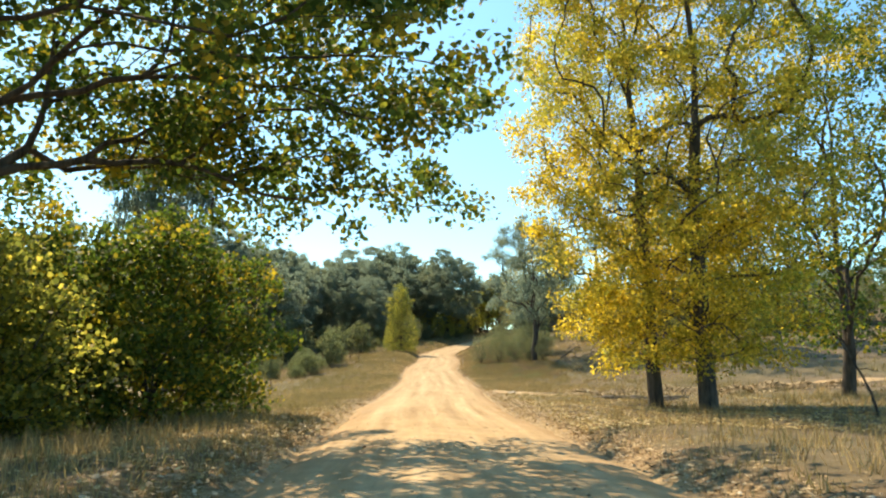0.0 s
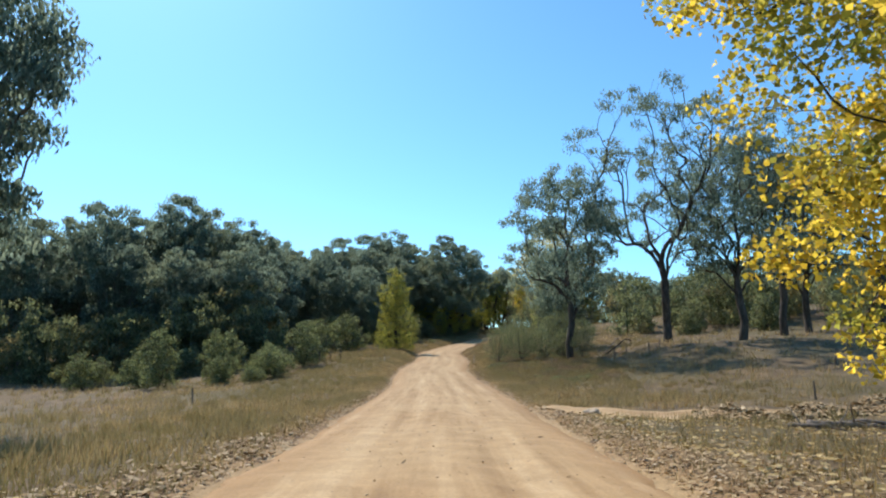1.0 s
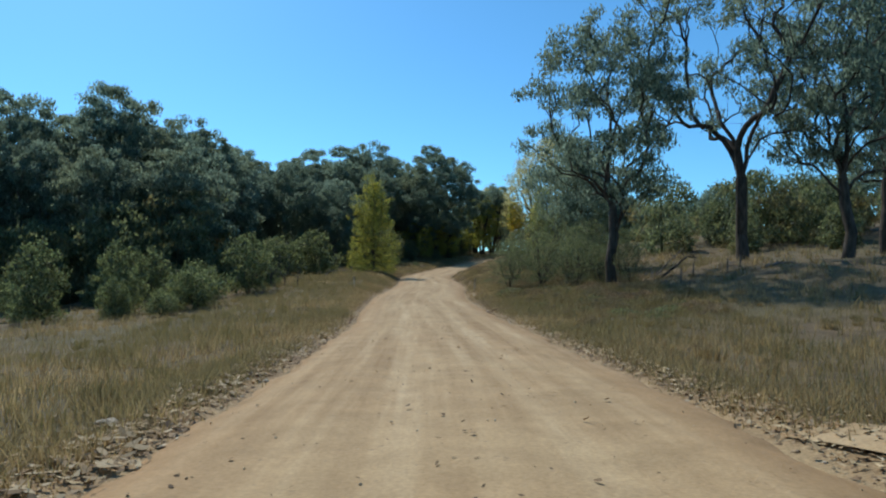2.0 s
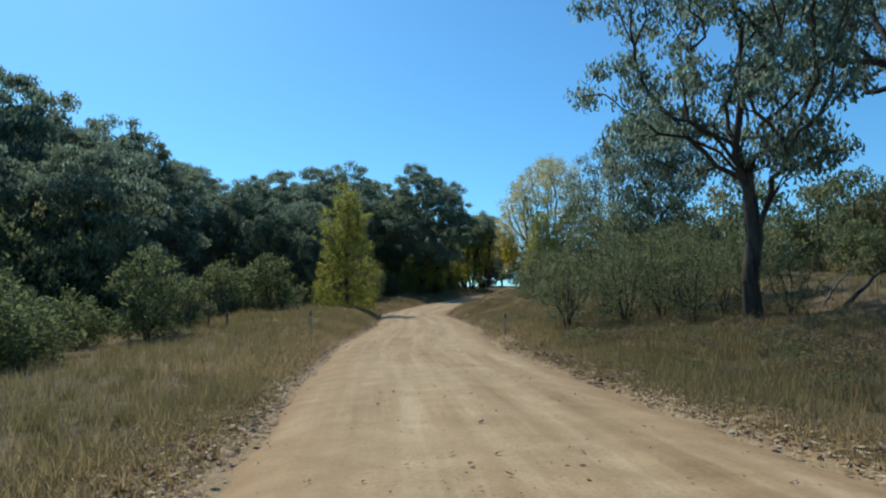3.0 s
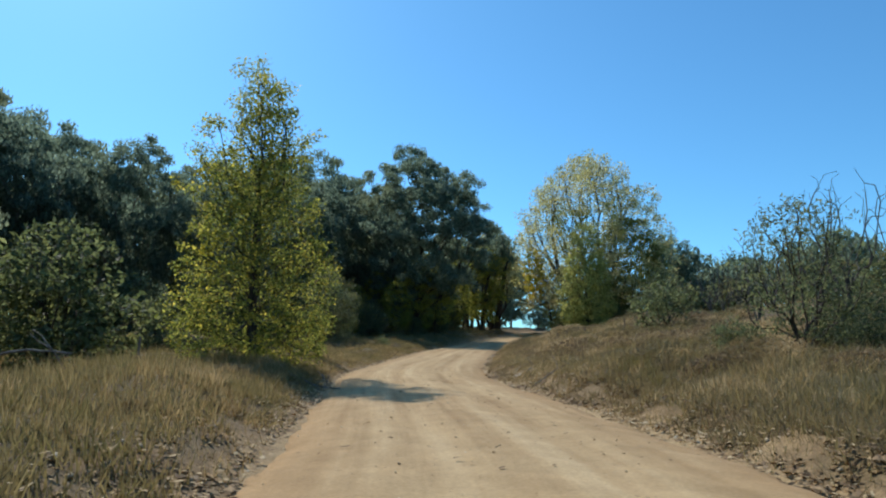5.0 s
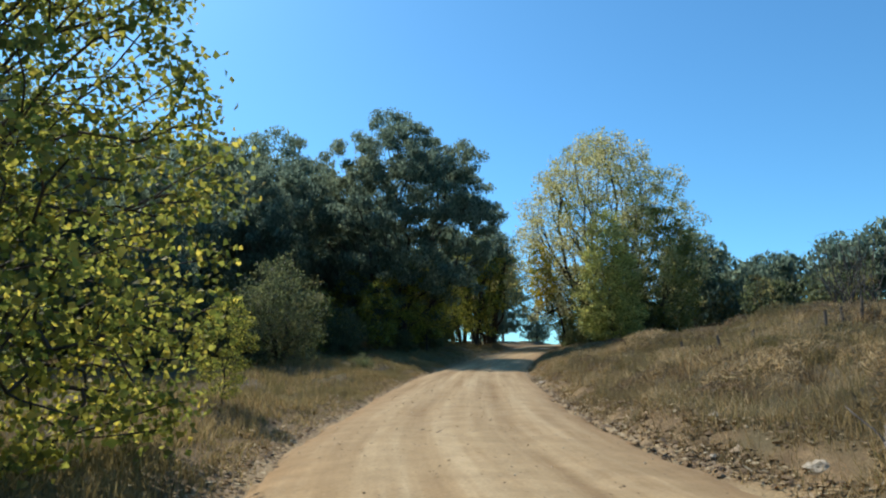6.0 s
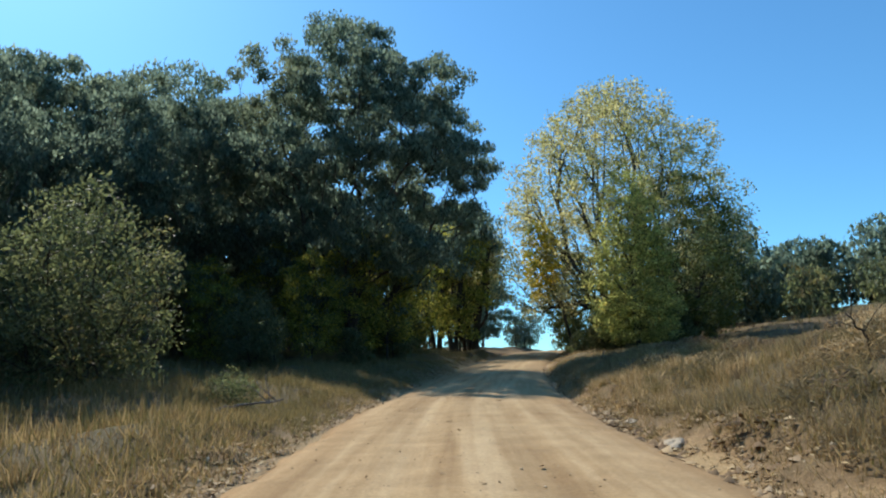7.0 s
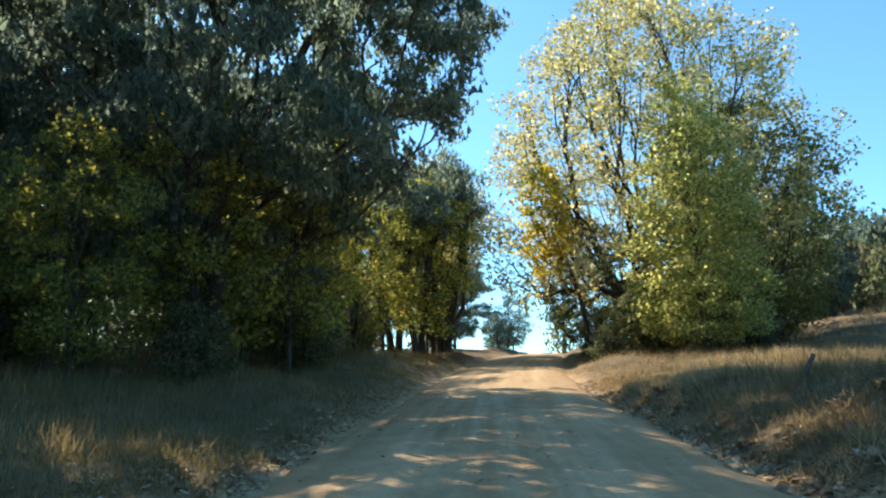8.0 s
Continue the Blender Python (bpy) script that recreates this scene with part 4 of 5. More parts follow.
for x, y, h, l in ((13.2, 74, 1.0, 2), (16.3, 75, .9, -3), (24, 62, 1.1, 1), (-14.5, 58, 1.1, 3), (15.5, 49, .9, -4), (-9.3, 112, .9, 3), (14.7, 76, .8, 4), (17.5, 76, .8, -3), (7.8, 131, .9, 5), (11.2, 105, .9, -4), (12.5, 160, .6, 24), (10.7, 128, .9, 3), (11.6, 128.4, .7, -5), (12.0, 128.2, .9, 6), (14.0, 128, 1.1, -7), (7.7, 128.5, .6, 9), (8.5, 128.2, .6, -8), (9.3, 129, .5, 4)):
    stake(x, y, h, l)


def stick(P, r0, r1, sides):
    """One closed tube along a line, tapering from r0 to r1."""
    P = np.array(P, float)
    n = len(P)
    th = np.arange(sides) * 2 * np.pi / sides
    V = []
    for i in range(n):
        ax = unit(P[min(i + 1, n - 1)] - P[max(i - 1, 0)])
        u = unit(np.cross(ax, np.array([.31, .17, 1.0])))
        w = np.cross(ax, u)
        V.append(P[i] + (np.cos(th)[:, None] * u + np.sin(th)[:, None] * w) * (r0 + (r1 - r0) * i / (n - 1)))
    V += [np.repeat(P[:1], sides, 0), np.repeat(P[-1:], sides, 0)]
    a = np.arange(sides)
    b = (a + 1) % sides
    rows = [(n, 0)] + [(i, i + 1) for i in range(n - 1)] + [(n - 1, n + 1)]
    F = [np.stack([i * sides + a, i * sides + b, j * sides + b, j * sides + a], -1) for i, j in rows]
    return np.concatenate(V), np.concatenate(F)


def branch_wood(name, seed, pts, r, label, twigs=4, mat=None):
    rng = np.random.default_rng(seed)
    pts = np.array(pts, float)
    base = pts[0].copy()
    k = np.linspace(0, len(pts) - 1, 14)
    line = np.stack([np.interp(k, np.arange(len(pts)), pts[:, i]) for i in range(3)], -1) + rng.normal(0, .018, (14, 3))
    stem = line - base
    root = new(name)
    V, F = stick(stem, r, max(r * .45, .012), 7)
    part_of("limb", mesh_of(name, V, F, mat or M_DEAD, True), root)
    for _ in range(twigs):
        P = [stem[rng.integers(4, 13)]]
        d = unit(rng.normal(0, 1, 3) + [0, 0, .5])
        for _ in range(3):
            P.append(P[-1] + d * .22 + rng.normal(0, .04, 3))
        V, F = stick(P, min(r * .4, .025), .008, 5)
        part_of("twig", mesh_of(name + "_twig", V, F, mat or M_DEAD, True), root)
    root.matrix_basis = pose(*base)
    return tagged(root, label, "branch")


z = spot
branch_wood("fallen_branch", 1, [(-11.8, 108, z(-11.8, 108)), (-11.2, 108, z(-11, 108) + .7), (-10.2, 107.8, z(-10, 108) + .85), (-9.2, 107.7, z(-9, 108) + .7)], .045, "arched bleached branch lying in the grass")
branch_wood("dead_sapling", 2, [(14.6, 23, z(14.6, 23) - .1), (14.3, 23, z(14.3, 23) + .9), (13.8, 23.1, z(14, 23) + 2.0), (13.5, 23.2, z(14, 23) + 2.6)], .05, "bare leaning dead sapling in dry grass", 6, M_BARK)
branch_wood("fallen_branch", 3, [(13.5, 79, z(13.5, 79)), (14.2, 79.4, z(14.2, 79) + .5), (15.3, 79.5, z(15.3, 79.5) + 1.2)], .06, "broken pale branch under the gums", 5)
branch_wood("fallen_branch", 5, [(2.9, 116.4, z(2.9, 116.4) + .08), (3.3, 117.2, z(3.3, 117.2) + .1), (3.9, 117.8, z(3.9, 117.8) + .09)], .035, "bark-stripped stick lying on the verge", 3)
branch_wood("fallen_branch", 6, [(-3.0, 144, z(-3.0, 144) + .08), (-2.2, 144.6, z(-2.2, 144.6) + .3), (-1.2, 145, z(-1.2, 145) + .42)], .04, "pale dead branch at the road edge", 4)
branch_wood("dead_sapling", 4, [(9.5, 140, z(9.5, 140) - .1), (9.45, 140, z(9.5, 140) + .4), (9.2, 140.1, z(9.5, 140) + .8)], .02, "small bare stick standing on the grassy bank", 5, M_BARK)


branch_wood("fallen_branch", 7, [(13.4, 77.6, z(13.4, 77.6) + .1), (14.4, 78, z(14.4, 78) + .45), (15.2, 78.2, z(15.2, 78.2) + .9), (15.8, 78.1, z(15.8, 78.1) + .7)], .09, "dark forked branch lying under the gums", 6, M_BARK)
branch_wood("fallen_branch", 8, [(18.0, 74, z(18, 74) + .09), (18.9, 74.2, z(18.9, 74.2) + .1), (19.8, 74.1, z(19.8, 74.1) + .1)], .1, "short pale log in the dry grass", 1)
branch_wood("fallen_branch", 9, [(2.6, 113.6, z(2.6, 113.6) + .07), (3.4, 113.2, z(3.4, 113.2) + .1), (4.6, 112.9, z(4.6, 112.9) + .12)], .03, "long thin stick across the littered verge", 3)
branch_wood("fallen_branch", 10, [(-5.0, 112.4, z(-5, 112.4) + .07), (-4.2, 112.9, z(-4.2, 112.9) + .12), (-3.4, 113, z(-3.4, 113) + .1)], .03, "bark-stripped stick on the littered verge", 4)
for i, (x, y, l, a, r) in enumerate(((9.6, 36.6, 2.2, 8, .11), (10.6, 37.3, 1.7, -16, .09), (11.8, 36.4, 2.0, 30, .08), (8.4, 36.0, 1.4, -35, .06), (12.6, 37.4, 1.5, 5, .1))):
    ca, sa = l * math.cos(radians(a)) / 2, l * math.sin(radians(a)) / 2
    branch_wood("fallen_log", 20 + i, [(x - ca, y - sa, z(x - ca, y - sa) + r), (x, y, z(x, y) + r * 1.3 + .05 * (i % 2)), (x + ca, y + sa, z(x + ca, y + sa) + r)], r, "bleached log in a heap of old timber by the farm track", 3)


M_ROCK = plain_mat("pale_weathered_rock", (.34, .27, .185), (.60, .50, .37), .95, 5)


def put_rock(seed, x, y, size, label):
    rng = np.random.default_rng(seed)
    bm = bmesh.new()
    bmesh.ops.create_icosphere(bm, subdivisions=3, radius=1)
    o = Vector(rng.random(3) * 50)
    for v in bm.verts:
        n = noise.noise(v.co * 1.3 + o) * .6 + abs(noise.noise(v.co * 2.6 + o)) * .3 + noise.noise(v.co * 7 + o) * .06
        v.co = v.co * (1 + n)
        v.co.z *= .6
    me = bpy.data.meshes.new("rock")
    bm.to_mesh(me)
    bm.free()
    me.materials.append(M_ROCK)
    ob = new("rock", me)
    ob.matrix_basis = Matrix.LocRotScale((x, y, spot(x, y) + size * .2), Euler((0, 0, rng.random() * 6)), (size * 1.2, size, size))
    return tagged(ob, label, "rock", "loose rocks along the road")


for i, (x, y, s) in enumerate(((4.1, 40.8, .34), (-4.6, 44.5, .16), (-5.4, 43.2, .13), (-5.8, 73, .13), (2.5, 84.5, .2), (3.0, 87, .14), (2.2, 81, .16), (3.9, 135, .2), (5.3, 139.5, .24), (-3.4, 131, .15),
                               (3.3, 121, .17), (-3.9, 97, .14), (-4.1, 60, .13), (3.9, 52, .14), (2.9, 117.8, .26), (2.5, 119.6, .13), (3.1, 116.5, .18), (5.6, 133, .2), (6.2, 143, .22))):
    put_rock(i, x, y, s * .62, "pale loose rock on the gravel verge")


# ---- gravel, litter, dry grass ----
def gravel():
    rng = np.random.default_rng(3)
    n = 8000
    y = rng.random(n) * 178 - 4
    side = np.where(rng.random(n) < .5, -1, 1)
    d = 2.75 + np.abs(rng.normal(0, .55, n)) + rng.random(n) * .25
    loose = rng.random(n) < .3
    d = np.where(loose, rng.random(n) * 3.1, d + .3)
    x = road_x(y) + side * d
    r = (.014 + .045 * rng.random(n) ** 3) * np.where(loose, .38, 1.0)
    zz = np.where(np.abs(d) < 3.0, road_top(y, d), land(x, y)) + r * .2
    u = np.array([(1, 0, 0), (0, 1, 0), (-1, 0, 0), (0, -1, 0), (0, 0, .7), (0, 0, -.7)], float)
    f = np.array([(0, 1, 4), (1, 2, 4), (2, 3, 4), (3, 0, 4), (1, 0, 5), (2, 1, 5), (3, 2, 5), (0, 3, 5)])
    V = u[None] * (r[:, None, None] * (.7 + .6 * rng.random((n, 6, 1)))) + rng.normal(0, .2, (n, 6, 3)) * r[:, None, None] + np.stack([x, y, zz], -1)[:, None]
    F = f[None] + 6 * np.arange(n)[:, None, None]
    return tagged(new("gravel", mesh_of("gravel", V.reshape(-1, 3), F.reshape(-1, 3), M_STONE)), "loose pale gravel pushed to the road edges", "gravel", kind="stuff")


def litter():
    rng = np.random.default_rng(4)
    n = 30000
    y = rng.random(n) * 178 - 4
    side = np.where(rng.random(n) < .42, -1, 1)
    d = 3.2 + np.abs(rng.normal(0, .6, n))
    x = road_x(y) + side * d
    zz = np.maximum(land(x, y), np.where(d < 3, road_z(y) - .05, -99)) + .015 + .03 * rng.random(n)
    a = rng.random(n) * 2 * np.pi
    L, W = (.03 + .07 * rng.random(n) ** 2), .012 + .022 * rng.random(n)
    ux, uy = np.cos(a) * L, np.sin(a) * L
    vx, vy = -np.sin(a) * W, np.cos(a) * W
    t1, t2 = rng.normal(0, .25, n) * L, np.abs(rng.normal(0, .5, n)) * W
    V = np.stack([np.stack([x - ux, y - uy, zz - t1 * .3], -1), np.stack([x + vx, y + vy, zz + t2], -1), np.stack([x + ux, y + uy, zz + np.abs(t1)], -1), np.stack([x - vx, y - vy, zz + t2 * .3], -1)], 1)
    return tagged(new("leaf_litter", mesh_of("leaf_litter", V.reshape(-1, 3), np.arange(4 * n).reshape(-1, 4), M_LITTER)), "dry leaves and bark strips littering the verge", "leaf litter", kind="stuff")


M_DARKLITTER = island_mat("dark_leaf_litter", [(0, (0.07, 0.045, 0.025)), (0.5, (0.15, 0.095, 0.05)), (1, (0.27, 0.18, 0.09))])
M_STRAW = island_mat("bleached_straw_litter", [(0, (0.22, 0.15, 0.075)), (0.5, (0.40, 0.295, 0.165)), (0.9, (0.50, 0.385, 0.225)), (1, (0.60, 0.49, 0.33))])
M_RUBBLE = island_mat("gutter_rubble", [(0, (0.10, 0.065, 0.035)), (0.4, (0.26, 0.17, 0.09)), (0.8, (0.42, 0.285, 0.145)), (1, (0.52, 0.39, 0.23))])
M_CLOD = island_mat("earth_clod", [(0, (0.14, 0.085, 0.045)), (0.5, (0.25, 0.165, 0.09)), (1, (0.42, 0.31, 0.19))])


def clumped(rng, n, x_of, y0, y1, keep=.0):
    """Distances along the road, gathered in drifts."""
    y = y0 + (y1 - y0) * rng.random(4 * n)
    drift = np.sin(y * .9 + x_of) * np.sin(y * .37 + 2 * x_of) + .5 * np.sin(y * 3.1 + x_of) + rng.normal(0, .5, 4 * n)
    return y[drift > keep][:n]


def scraps(name, seed, x, y, zz, length, width, mat, label, curl=.4):
    """Curled leaves and strips of bark, lying flat."""
    rng = np.random.default_rng(seed)
    n = len(x)
    a = rng.random(n) * 2 * np.pi
    L, W = length * (.35 + 1.1 * rng.random(n) ** 2), width * (.5 + rng.random(n))
    u = np.stack([np.cos(a), np.sin(a), rng.normal(0, .18, n)], -1)
    v = np.stack([-np.sin(a), np.cos(a), rng.normal(0, .25, n)], -1)
    up = np.array([0, 0, 1.0])
    C = np.stack([x, y, zz], -1)
    c1, c2 = (curl * W * rng.random(n))[:, None], (curl * L * .4 * rng.normal(0, 1, n))[:, None]
    L, W = L[:, None], W[:, None]
    V = np.stack([C - u * L + up * np.abs(c2), C - u * L * .3 + v * W + up * c1, C + u * L * .45 + v * W * .8 + up * c1, C + u * L + up * np.abs(c2) * .6, C + u * L * .4 - v * W * .9 + up * c1 * .4, C - u * L * .35 - v * W + up * c1 * .4], 1)
    return tagged(new(name, mesh_of(name, V.reshape(-1, 3), np.arange(6 * n).reshape(-1, 6), mat)), label, "leaf litter", kind="stuff")


def verge_scraps():
    rng = np.random.default_rng(14)
    for seed, side, n, y0, y1, L, W, mat, label in ((1, 1, 6400, 66, 175, .085, .026, M_DARKLITTER, "brown leaves and bark strips drifted along the verge"), (2, -1, 2800, 20, 170, .075, .024, M_DARKLITTER, "brown leaves drifted along the verge"),
                                                    (3, 1, 2400, 12, 100, .065, .016, M_STRAW, "bleached straw and bark drifted along the road edge"), (4, -1, 1800, 4, 60, .09, .03, M_STRAW, "pale dry leaves drifted along the road edge"),
                                                    (5, 1, 1700, 100, 150, .085, .024, M_STRAW, "pale curled bark strips on the verge")):
        y = clumped(rng, n, seed, y0, y1)
        d = 3.2 + np.abs(rng.normal(0, .85, len(y))) + .25 * np.sin(y * .6 + seed)
        x = road_x(y) + side * d
        scraps("leaf_litter", seed, x, y, land(x, y) + .03 + .03 * rng.random(len(y)), L, W, mat, label)
    n = 3400
    y = rng.random(n) * 172
    x = road_x(y) + np.clip(rng.normal(0, 1.7, n), -3, 3)
    d = x - road_x(y)
    m = np.arange(n) % 6 == 0
    scraps("road_leaves", 7, x[m] + .3, y[m] + .4, road_top(y[m] + .4, d[m] + .3) + .014, .062, .019, M_DARKLITTER, "dark curled leaves and bark chips lying on the road", .5)
    scraps("road_leaves", 6, x, y, road_top(y, d) + .012, .030, .012, M_DARKLITTER, "small dark leaves and bark bits scattered on the road", .3)


def windrow():
    """Raked-up bark, sticks and soil along the near side of the farm track."""
    rng = np.random.default_rng(17)
    n = 4200
    x = 7.0 + 20 * rng.random(n) ** .9
    off = rng.normal(0, .5, n)
    hump = np.exp(-(off / .55) ** 2) * (.2 + .2 * np.sin(x * 1.3) ** 2 + .16 * np.sin(x * .5 + 1) ** 2)
    y = 41.5 + (x - 3.2) * .24 - 2.5 + off
    scraps("bark_windrow", 18, x, y, land(x, y) + .02 + hump * (.5 + .5 * rng.random(n)), .17, .045, M_STRAW, "low heap of bleached bark and sticks beside the farm track", .7)
    x = 3.6 + 1.2 * np.abs(rng.normal(0, 1, n))
    y = 20 + 20 * rng.random(n)
    x = road_x(y) + x
    scraps("leaf_litter", 19, x, y, land(x, y) + .03, .06, .013, M_STRAW, "bleached straw drifted along the road edge")


def clods(name, seed, n, out, spread, big, mat, label):
    """Rough lumps of earth and stone along both edges of the road."""
    rng = np.random.default_rng(seed)
    y = clumped(rng, n, 9, 2, 175, -.2)
    n = len(y)
    side = np.where(rng.random(n) < .5, -1, 1)
    d = out + np.abs(rng.normal(0, spread, n))
    x = road_x(y) + side * d
    r = (.02 + big * rng.random(n) ** 3) * np.where((side > 0) & (y > 112), 1.55, 1.0) * np.where(y < 50, .7, 1.0)
    u = np.array([(1, 0, 0), (.5, .87, 0), (-.5, .87, .0), (-1, 0, 0), (-.5, -.87, 0), (.5, -.87, 0), (0, 0, .62), (.3, .2, .5)], float)
    f = np.array([(0, 1, 7), (1, 2, 6), (2, 3, 6), (3, 4, 6), (4, 5, 6), (5, 0, 7), (1, 6, 7), (5, 7, 6)])
    zz = np.maximum(land(x, y), road_top(y, d) - np.where(d > 3.1, .3, 0)) - .005
    V = u[None] * (r[:, None, None] * (.6 + .7 * rng.random((n, 8, 1)))) + rng.normal(0, .1, (n, 8, 3)) * r[:, None, None] + np.stack([x, y, zz], -1)[:, None]
    F = f[None] + 8 * np.arange(n)[:, None, None]
    return tagged(new(name, mesh_of(name, V.reshape(-1, 3), F.reshape(-1, 3), mat)), label, "earth clods", kind="stuff")


gravel()
litter()
verge_scraps()
windrow()
clods("earth_clods", 15, 7000, 3.2, .38, .075, M_CLOD, "crumbled earth clods and stones along the graded edge")
clods("earth_crumbs", 16, 9000, 3.02, .26, .05, M_RUBBLE, "pale and dark crumbs of soil filling the shallow gutter")


def grass(name, seed, xs, ys, hs, blades, width, mat, label, lean=.45):
    rng = np.random.default_rng(seed)
    n = len(xs) * blades
    bx = np.repeat(xs, blades) + rng.normal(0, .16, n)
    by = np.repeat(ys, blades) + rng.normal(0, .16, n)
    bz = land(bx, by) - .02
    h = np.repeat(hs, blades) * (0.4 + 0.8 * rng.random(n))
    a = rng.random(n) * 2 * np.pi
    b = rng.random(n) * 2 * np.pi
    ln = lean * h * rng.random(n) * 1.6
    w = width * (.6 + .8 * rng.random(n))
    wx, wy = np.cos(a) * w, np.sin(a) * w
    V = np.stack([np.stack([bx - wx, by - wy, bz], -1), np.stack([bx + wx, by + wy, bz], -1), np.stack([bx + np.cos(b) * ln, by + np.sin(b) * ln, bz + h], -1)], 1).reshape(-1, 3)
    return tagged(new(name, mesh_of(name, V, np.arange(n * 3).reshape(-1, 3), mat)), label, "grass", kind="stuff")


def tufts(seed, n, y0, y1, d0, d1, p, only=0):
    rng = np.random.default_rng(seed)
    y = y0 + (y1 - y0) * rng.random(n)
    side = np.where(rng.random(n) < .5, -1, 1) if only == 0 else np.full(n, only)
    d = (d0 + (d1 - d0) * rng.random(n) ** p) * side
    x = road_x(y) + d
    thin = np.sin(x * .8 + 2 * np.sin(y * .3)) * np.sin(y * .55 + x * .2) + rng.normal(0, .5, n)
    track = (x > 2) & (np.abs(y - (41.5 + (x - 3.2) * .24)) < 2.0)
    keep = (thin > -1.25) & ~track & ~((y < 40) & (x > 3) & (x < 17) & (rng.random(n) < .72))
    h = (np.clip(.13 + (np.abs(d) - 3.7) * .1, .11, .4) * (.6 + .8 * rng.random(n)))
    return x[keep], y[keep], h[keep]


x, y, h = tufts(1, 15000, -2, 110, 3.6, 22, 1.6)
grass("dry_grass", 1, x, y, h, 12, .0105, M_GRASS, "dry straw-coloured grass along the road")
x, y, h = tufts(9, 5000, 95, 200, 3.6, 20, 1.5, -1)
grass("green_grass", 9, x, y, h * .9, 14, .011, M_GREEN_GRASS, "olive grass on the low bank before the wood")
x, y, h = tufts(10, 3500, 95, 200, 3.6, 20, 1.5, -1)
grass("dry_grass", 10, x, y, h * 1.1, 12, .011, M_GRASS, "dry grass among the olive tufts before the wood")
x, y, h = tufts(2, 5500, 95, 200, 3.6, 24, 1.5, 1)
grass("dry_grass", 2, x, y, h * .9, 13, .008, M_GOLD_GRASS, "long dry grass on the banks beside the bend", .9)
x, y, h = tufts(3, 7000, 10, 200, 16, 70, 1.2)
grass("dry_grass", 3, x, y, h * 1.2, 9, .03, M_GRASS, "dry pasture grass farther from the road")
x, y, h = tufts(8, 5000, 98, 165, 3.9, 15, 1.3, 1)
grass("dry_grass", 8, x, y, h * .9, 13, .008, M_GRASS, "thick brown grass on the cut bank", .9)
x, y, h = tufts(4, 3500, 0, 170, 3.8, 12, 1.3)
grass("green_grass", 4, x, y, h * 1.1, 14, .012, M_GREEN_GRASS, "greenish grass tufts among the straw")
rng = np.random.default_rng(12)
n = 2600
y = 66 + 20 * rng.random(n)
x = road_x(y) + 4.6 + 9 * rng.random(n) ** 1.2
grass("green_grass", 6, x, y, .12 + .22 * rng.random(n), 14, .012, M_GREEN_GRASS, "greener shaded grass below the scrub")
for seed, n, y0, y1, side, mat in ((11, 1500, 98, 172, 1, M_GOLD_GRASS), (12, 1100, 98, 172, 1, M_GRASS), (13, 1300, 88, 162, -1, M_GRASS), (14, 1500, 44, 98, 1, M_GRASS), (15, 1400, 34, 92, -1, M_GRASS), (16, 800, 60, 160, -1, M_GREEN_GRASS)):
    x, y, h = tufts(seed, n, y0, y1, 3.45, 5.2, 1.0, side)
    grass("dry_grass" if mat is not M_GREEN_GRASS else "green_grass", seed, x, y, .12 + h * .7, 16, .009, mat, "uneven grass fringe hanging over the road edge", .8)
x, y, h = tufts(7, 15000, -2, 175, 3.35, 11, 1.7)
grass("short_grass", 7, x, y, .05 + h * .6, 9, .011, M_GRASS, "short trampled grass at the road edge")


def tussocks(name, seed, n, y0, y1, d0, d1, side, h0, h1, mat, label, blades=115):
    """Rounded clumps of long grass, the blades fanning out of one foot."""
    rng = np.random.default_rng(seed)
    y = y0 + (y1 - y0) * rng.random(n)
    d = d0 + (d1 - d0) * rng.random(n)
    keep = np.sin(d * .9 + 1.7 * np.sin(y * .4)) * np.sin(y * .5) + rng.normal(0, .4, n) > -.1
    y, d = y[keep], d[keep]
    x = road_x(y) + side * d
    hs = h0 + (h1 - h0) * rng.random(len(x))
    m = len(x) * blades
    cx, cy, h = np.repeat(x, blades), np.repeat(y, blades), np.repeat(hs, blades) * (.55 + .55 * rng.random(m))
    a = rng.random(m) * 2 * np.pi
    out = np.sqrt(rng.random(m))
    bx, by = cx + np.cos(a) * out * h * .5, cy + np.sin(a) * out * h * .5
    bz = land(bx, by) - .03
    b = a + rng.normal(0, .5, m)
    ln = out * h * (.25 + .5 * rng.random(m))
    t = rng.random(m) * 2 * np.pi
    w = .007 * (.6 + .8 * rng.random(m))
    wx, wy = np.cos(t) * w, np.sin(t) * w
    mx, my, mz = bx + np.cos(b) * ln * .4, by + np.sin(b) * ln * .4, bz + h * .62 * (1 - .25 * out)
    ex, ey, ez = bx + np.cos(b) * ln, by + np.sin(b) * ln, bz + h * (1 - .45 * out)
    V = np.stack([np.stack([bx - wx, by - wy, bz], -1), np.stack([bx + wx, by + wy, bz], -1), np.stack([mx + wx * .7, my + wy * .7, mz], -1), np.stack([ex, ey, ez], -1), np.stack([mx - wx * .7, my - wy * .7, mz], -1)], 1)
    F = np.array([(0, 1, 2), (0, 2, 4), (4, 2, 3)])[None] + 5 * np.arange(m)[:, None, None]
    return tagged(new(name, mesh_of(name, V.reshape(-1, 3), F.reshape(-1, 3), mat)), label, "grass", kind="stuff")


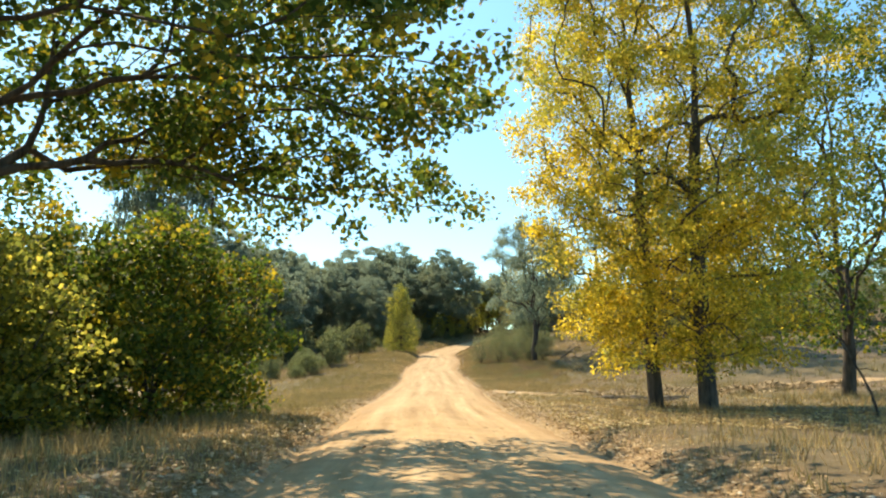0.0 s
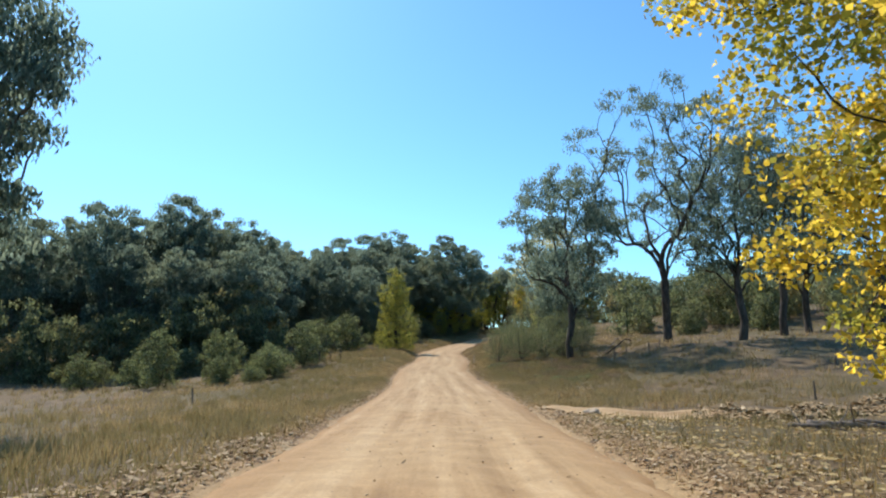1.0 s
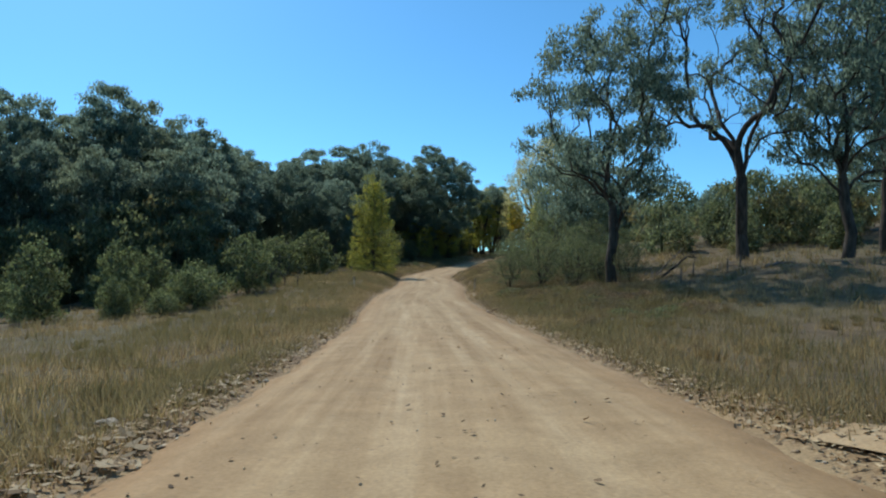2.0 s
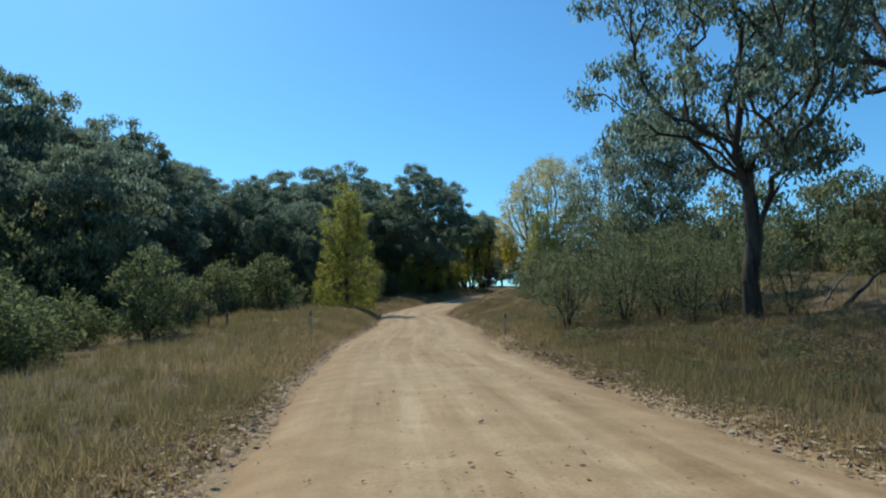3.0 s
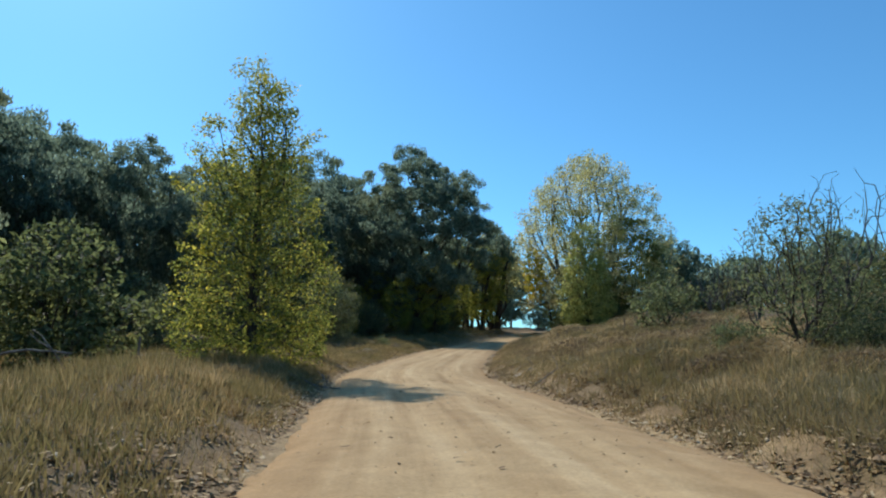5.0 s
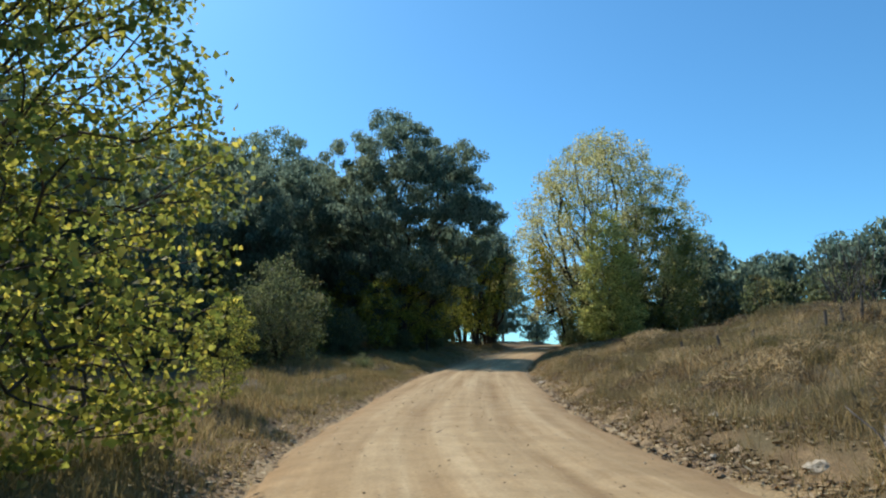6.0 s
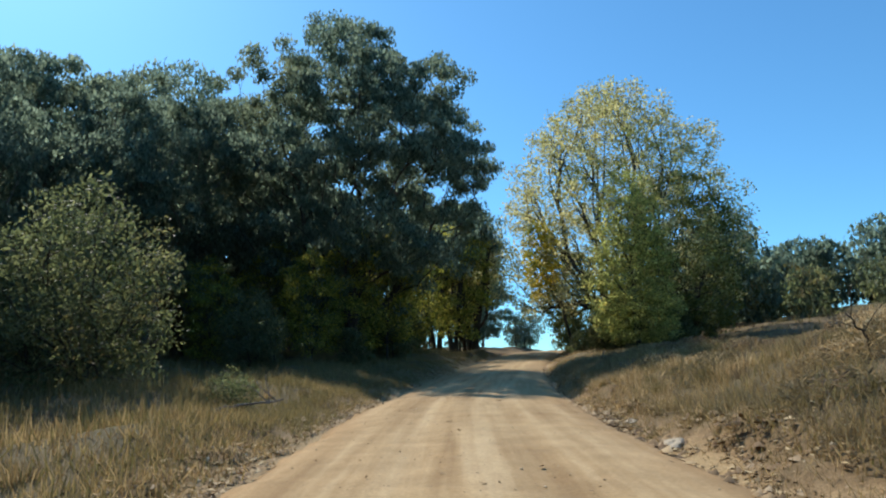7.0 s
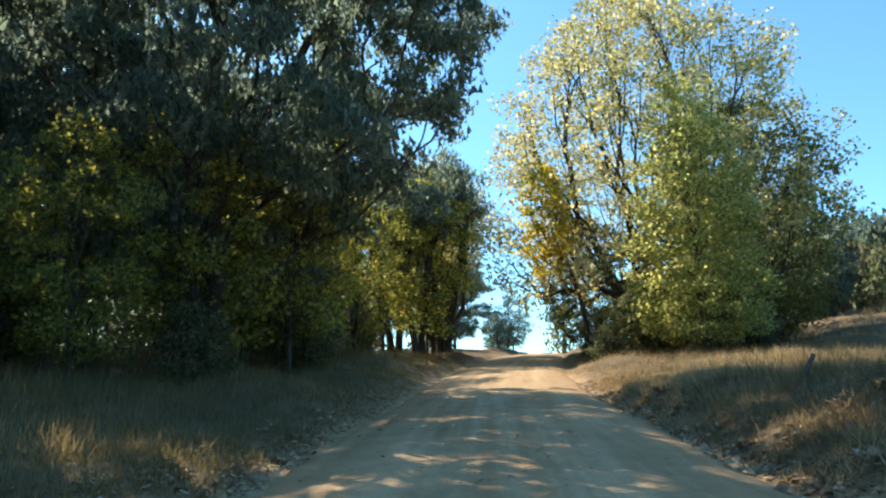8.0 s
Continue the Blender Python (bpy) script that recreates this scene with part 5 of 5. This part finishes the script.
def mounds(name, seed, n, y0, y1, d0, d1, mat, label, leaf, count, r0=.35, r1=1.0):
    """Soft low heaps of dead fronds and twigs lying over the bank."""
    rng = np.random.default_rng(seed)
    y = y0 + (y1 - y0) * rng.random(n)
    x = road_x(y) + d0 + (d1 - d0) * rng.random(n) ** .8
    r = r0 + (r1 - r0) * rng.random(n) ** 1.5
    many = np.maximum((count * r ** 2).astype(int), 60)
    cx, cy, rr = np.repeat(x, many), np.repeat(y, many), np.repeat(r, many)
    k = len(cx)
    g = unit(rng.normal(0, 1, (k, 3))) * (.72 + .3 * rng.random((k, 1)))
    px, py = cx + g[:, 0] * rr * 1.25, cy + g[:, 1] * rr
    C = np.stack([px, py, land(px, py) + .03 + np.abs(g[:, 2]) * rr * (.55 + .15 * np.sin(cx * 3 + cy))], -1)
    V, F = leaves(rng, C, .05, 1, leaf[0], leaf[1], .15, .6)
    return tagged(new(name, mesh_of(name, V, F, mat)), label, "undergrowth", kind="stuff")


M_BRACKEN = leaf_mat("dry_bracken", [(0, (0.15, 0.11, 0.07)), (0.5, (0.24, 0.18, 0.115)), (1, (0.36, 0.275, 0.175))], ((0.21, 0.185, 0.10), 0.45, 0.6), 0.3, 0.5, 0.8, GRASS_GLOW)
tussocks("dry_bracken", 41, 260, 96, 156, 5.0, 17, 1, .3, .6, M_BRACKEN, "brown dead bracken and weeds on the bank", 120)
mounds("bracken_mounds", 43, 230, 98, 160, 5.0, 17, M_BRACKEN, "soft heaps of grey-brown dead bracken on the bank", (.15, .028), 900)
mounds("grass_mounds", 44, 70, 100, 158, 5.6, 15, M_GOLD_GRASS, "pale golden grass flopped over in soft mounds", (.2, .02), 1000, .4, 1.0)
mounds("bracken_mounds", 45, 120, 64, 98, 5.4, 13, M_BRACKEN, "grey-brown dead bracken between the scrub stems", (.15, .028), 700)
mounds("green_mounds", 46, 60, 62, 96, 4.9, 12, M_WATTLE, "low dark green undergrowth below the scrub", (.12, .035), 800, .3, .8)
tussocks("dry_bracken", 42, 200, 60, 96, 5.0, 12, 1, .3, .6, M_BRACKEN, "low mounds of brown weeds below the scrub", 130)
tussocks("grass_tussocks", 31, 420, 98, 172, 5.2, 17, 1, .3, .62, M_GOLD_GRASS, "soft golden grass tussocks heaped on the bank")
tussocks("grass_tussocks", 32, 260, 98, 168, 4.6, 11, 1, .25, .5, M_GREEN_GRASS, "darker olive tussocks at the foot of the bank")
tussocks("grass_tussocks", 33, 300, 92, 158, 4.6, 10, -1, .25, .48, M_GOLD_GRASS, "dry tussocks along the low bank")
tussocks("grass_tussocks", 34, 400, 40, 120, 4.8, 13, -1, .25, .5, M_GREEN_GRASS, "olive tussocks in the roadside grass", 100)
tussocks("grass_tussocks", 35, 240, 46, 90, 4.8, 16, 1, .25, .5, M_GRASS, "dry tussocks in the roadside grass", 100)


def fallen_leaves():
    rng = np.random.default_rng(21)
    n = 13000
    right = rng.random(n) < .68
    x = np.where(right, 3.6 + 14 * rng.random(n) ** 1.3, -3.3 - 9 * rng.random(n))
    y = np.where(right, 17 + 24 * rng.random(n) ** 1.6, 2 + 26 * rng.random(n))
    zz = land(x, y) + .03 + .05 * rng.random(n)
    C = np.stack([x, y, zz], -1)
    V, F = leaves(rng, C, .02, 1, .13, .10, 0, .3)
    V[:, 2] = np.repeat(zz, 4) + (V[:, 2] - np.repeat(zz, 4)) * .35
    return tagged(new("fallen_leaves", mesh_of("fallen_leaves", V, F, M_FALLEN)), "yellow poplar leaves fallen on the dry grass", "fallen leaves", kind="stuff")


M_FALLEN = island_mat("fallen_poplar_leaf", [(0, (0.28, 0.18, 0.08)), (0.5, (0.46, 0.34, 0.14)), (1, (0.64, 0.51, 0.26))], 0.8, 0.2)
fallen_leaves()
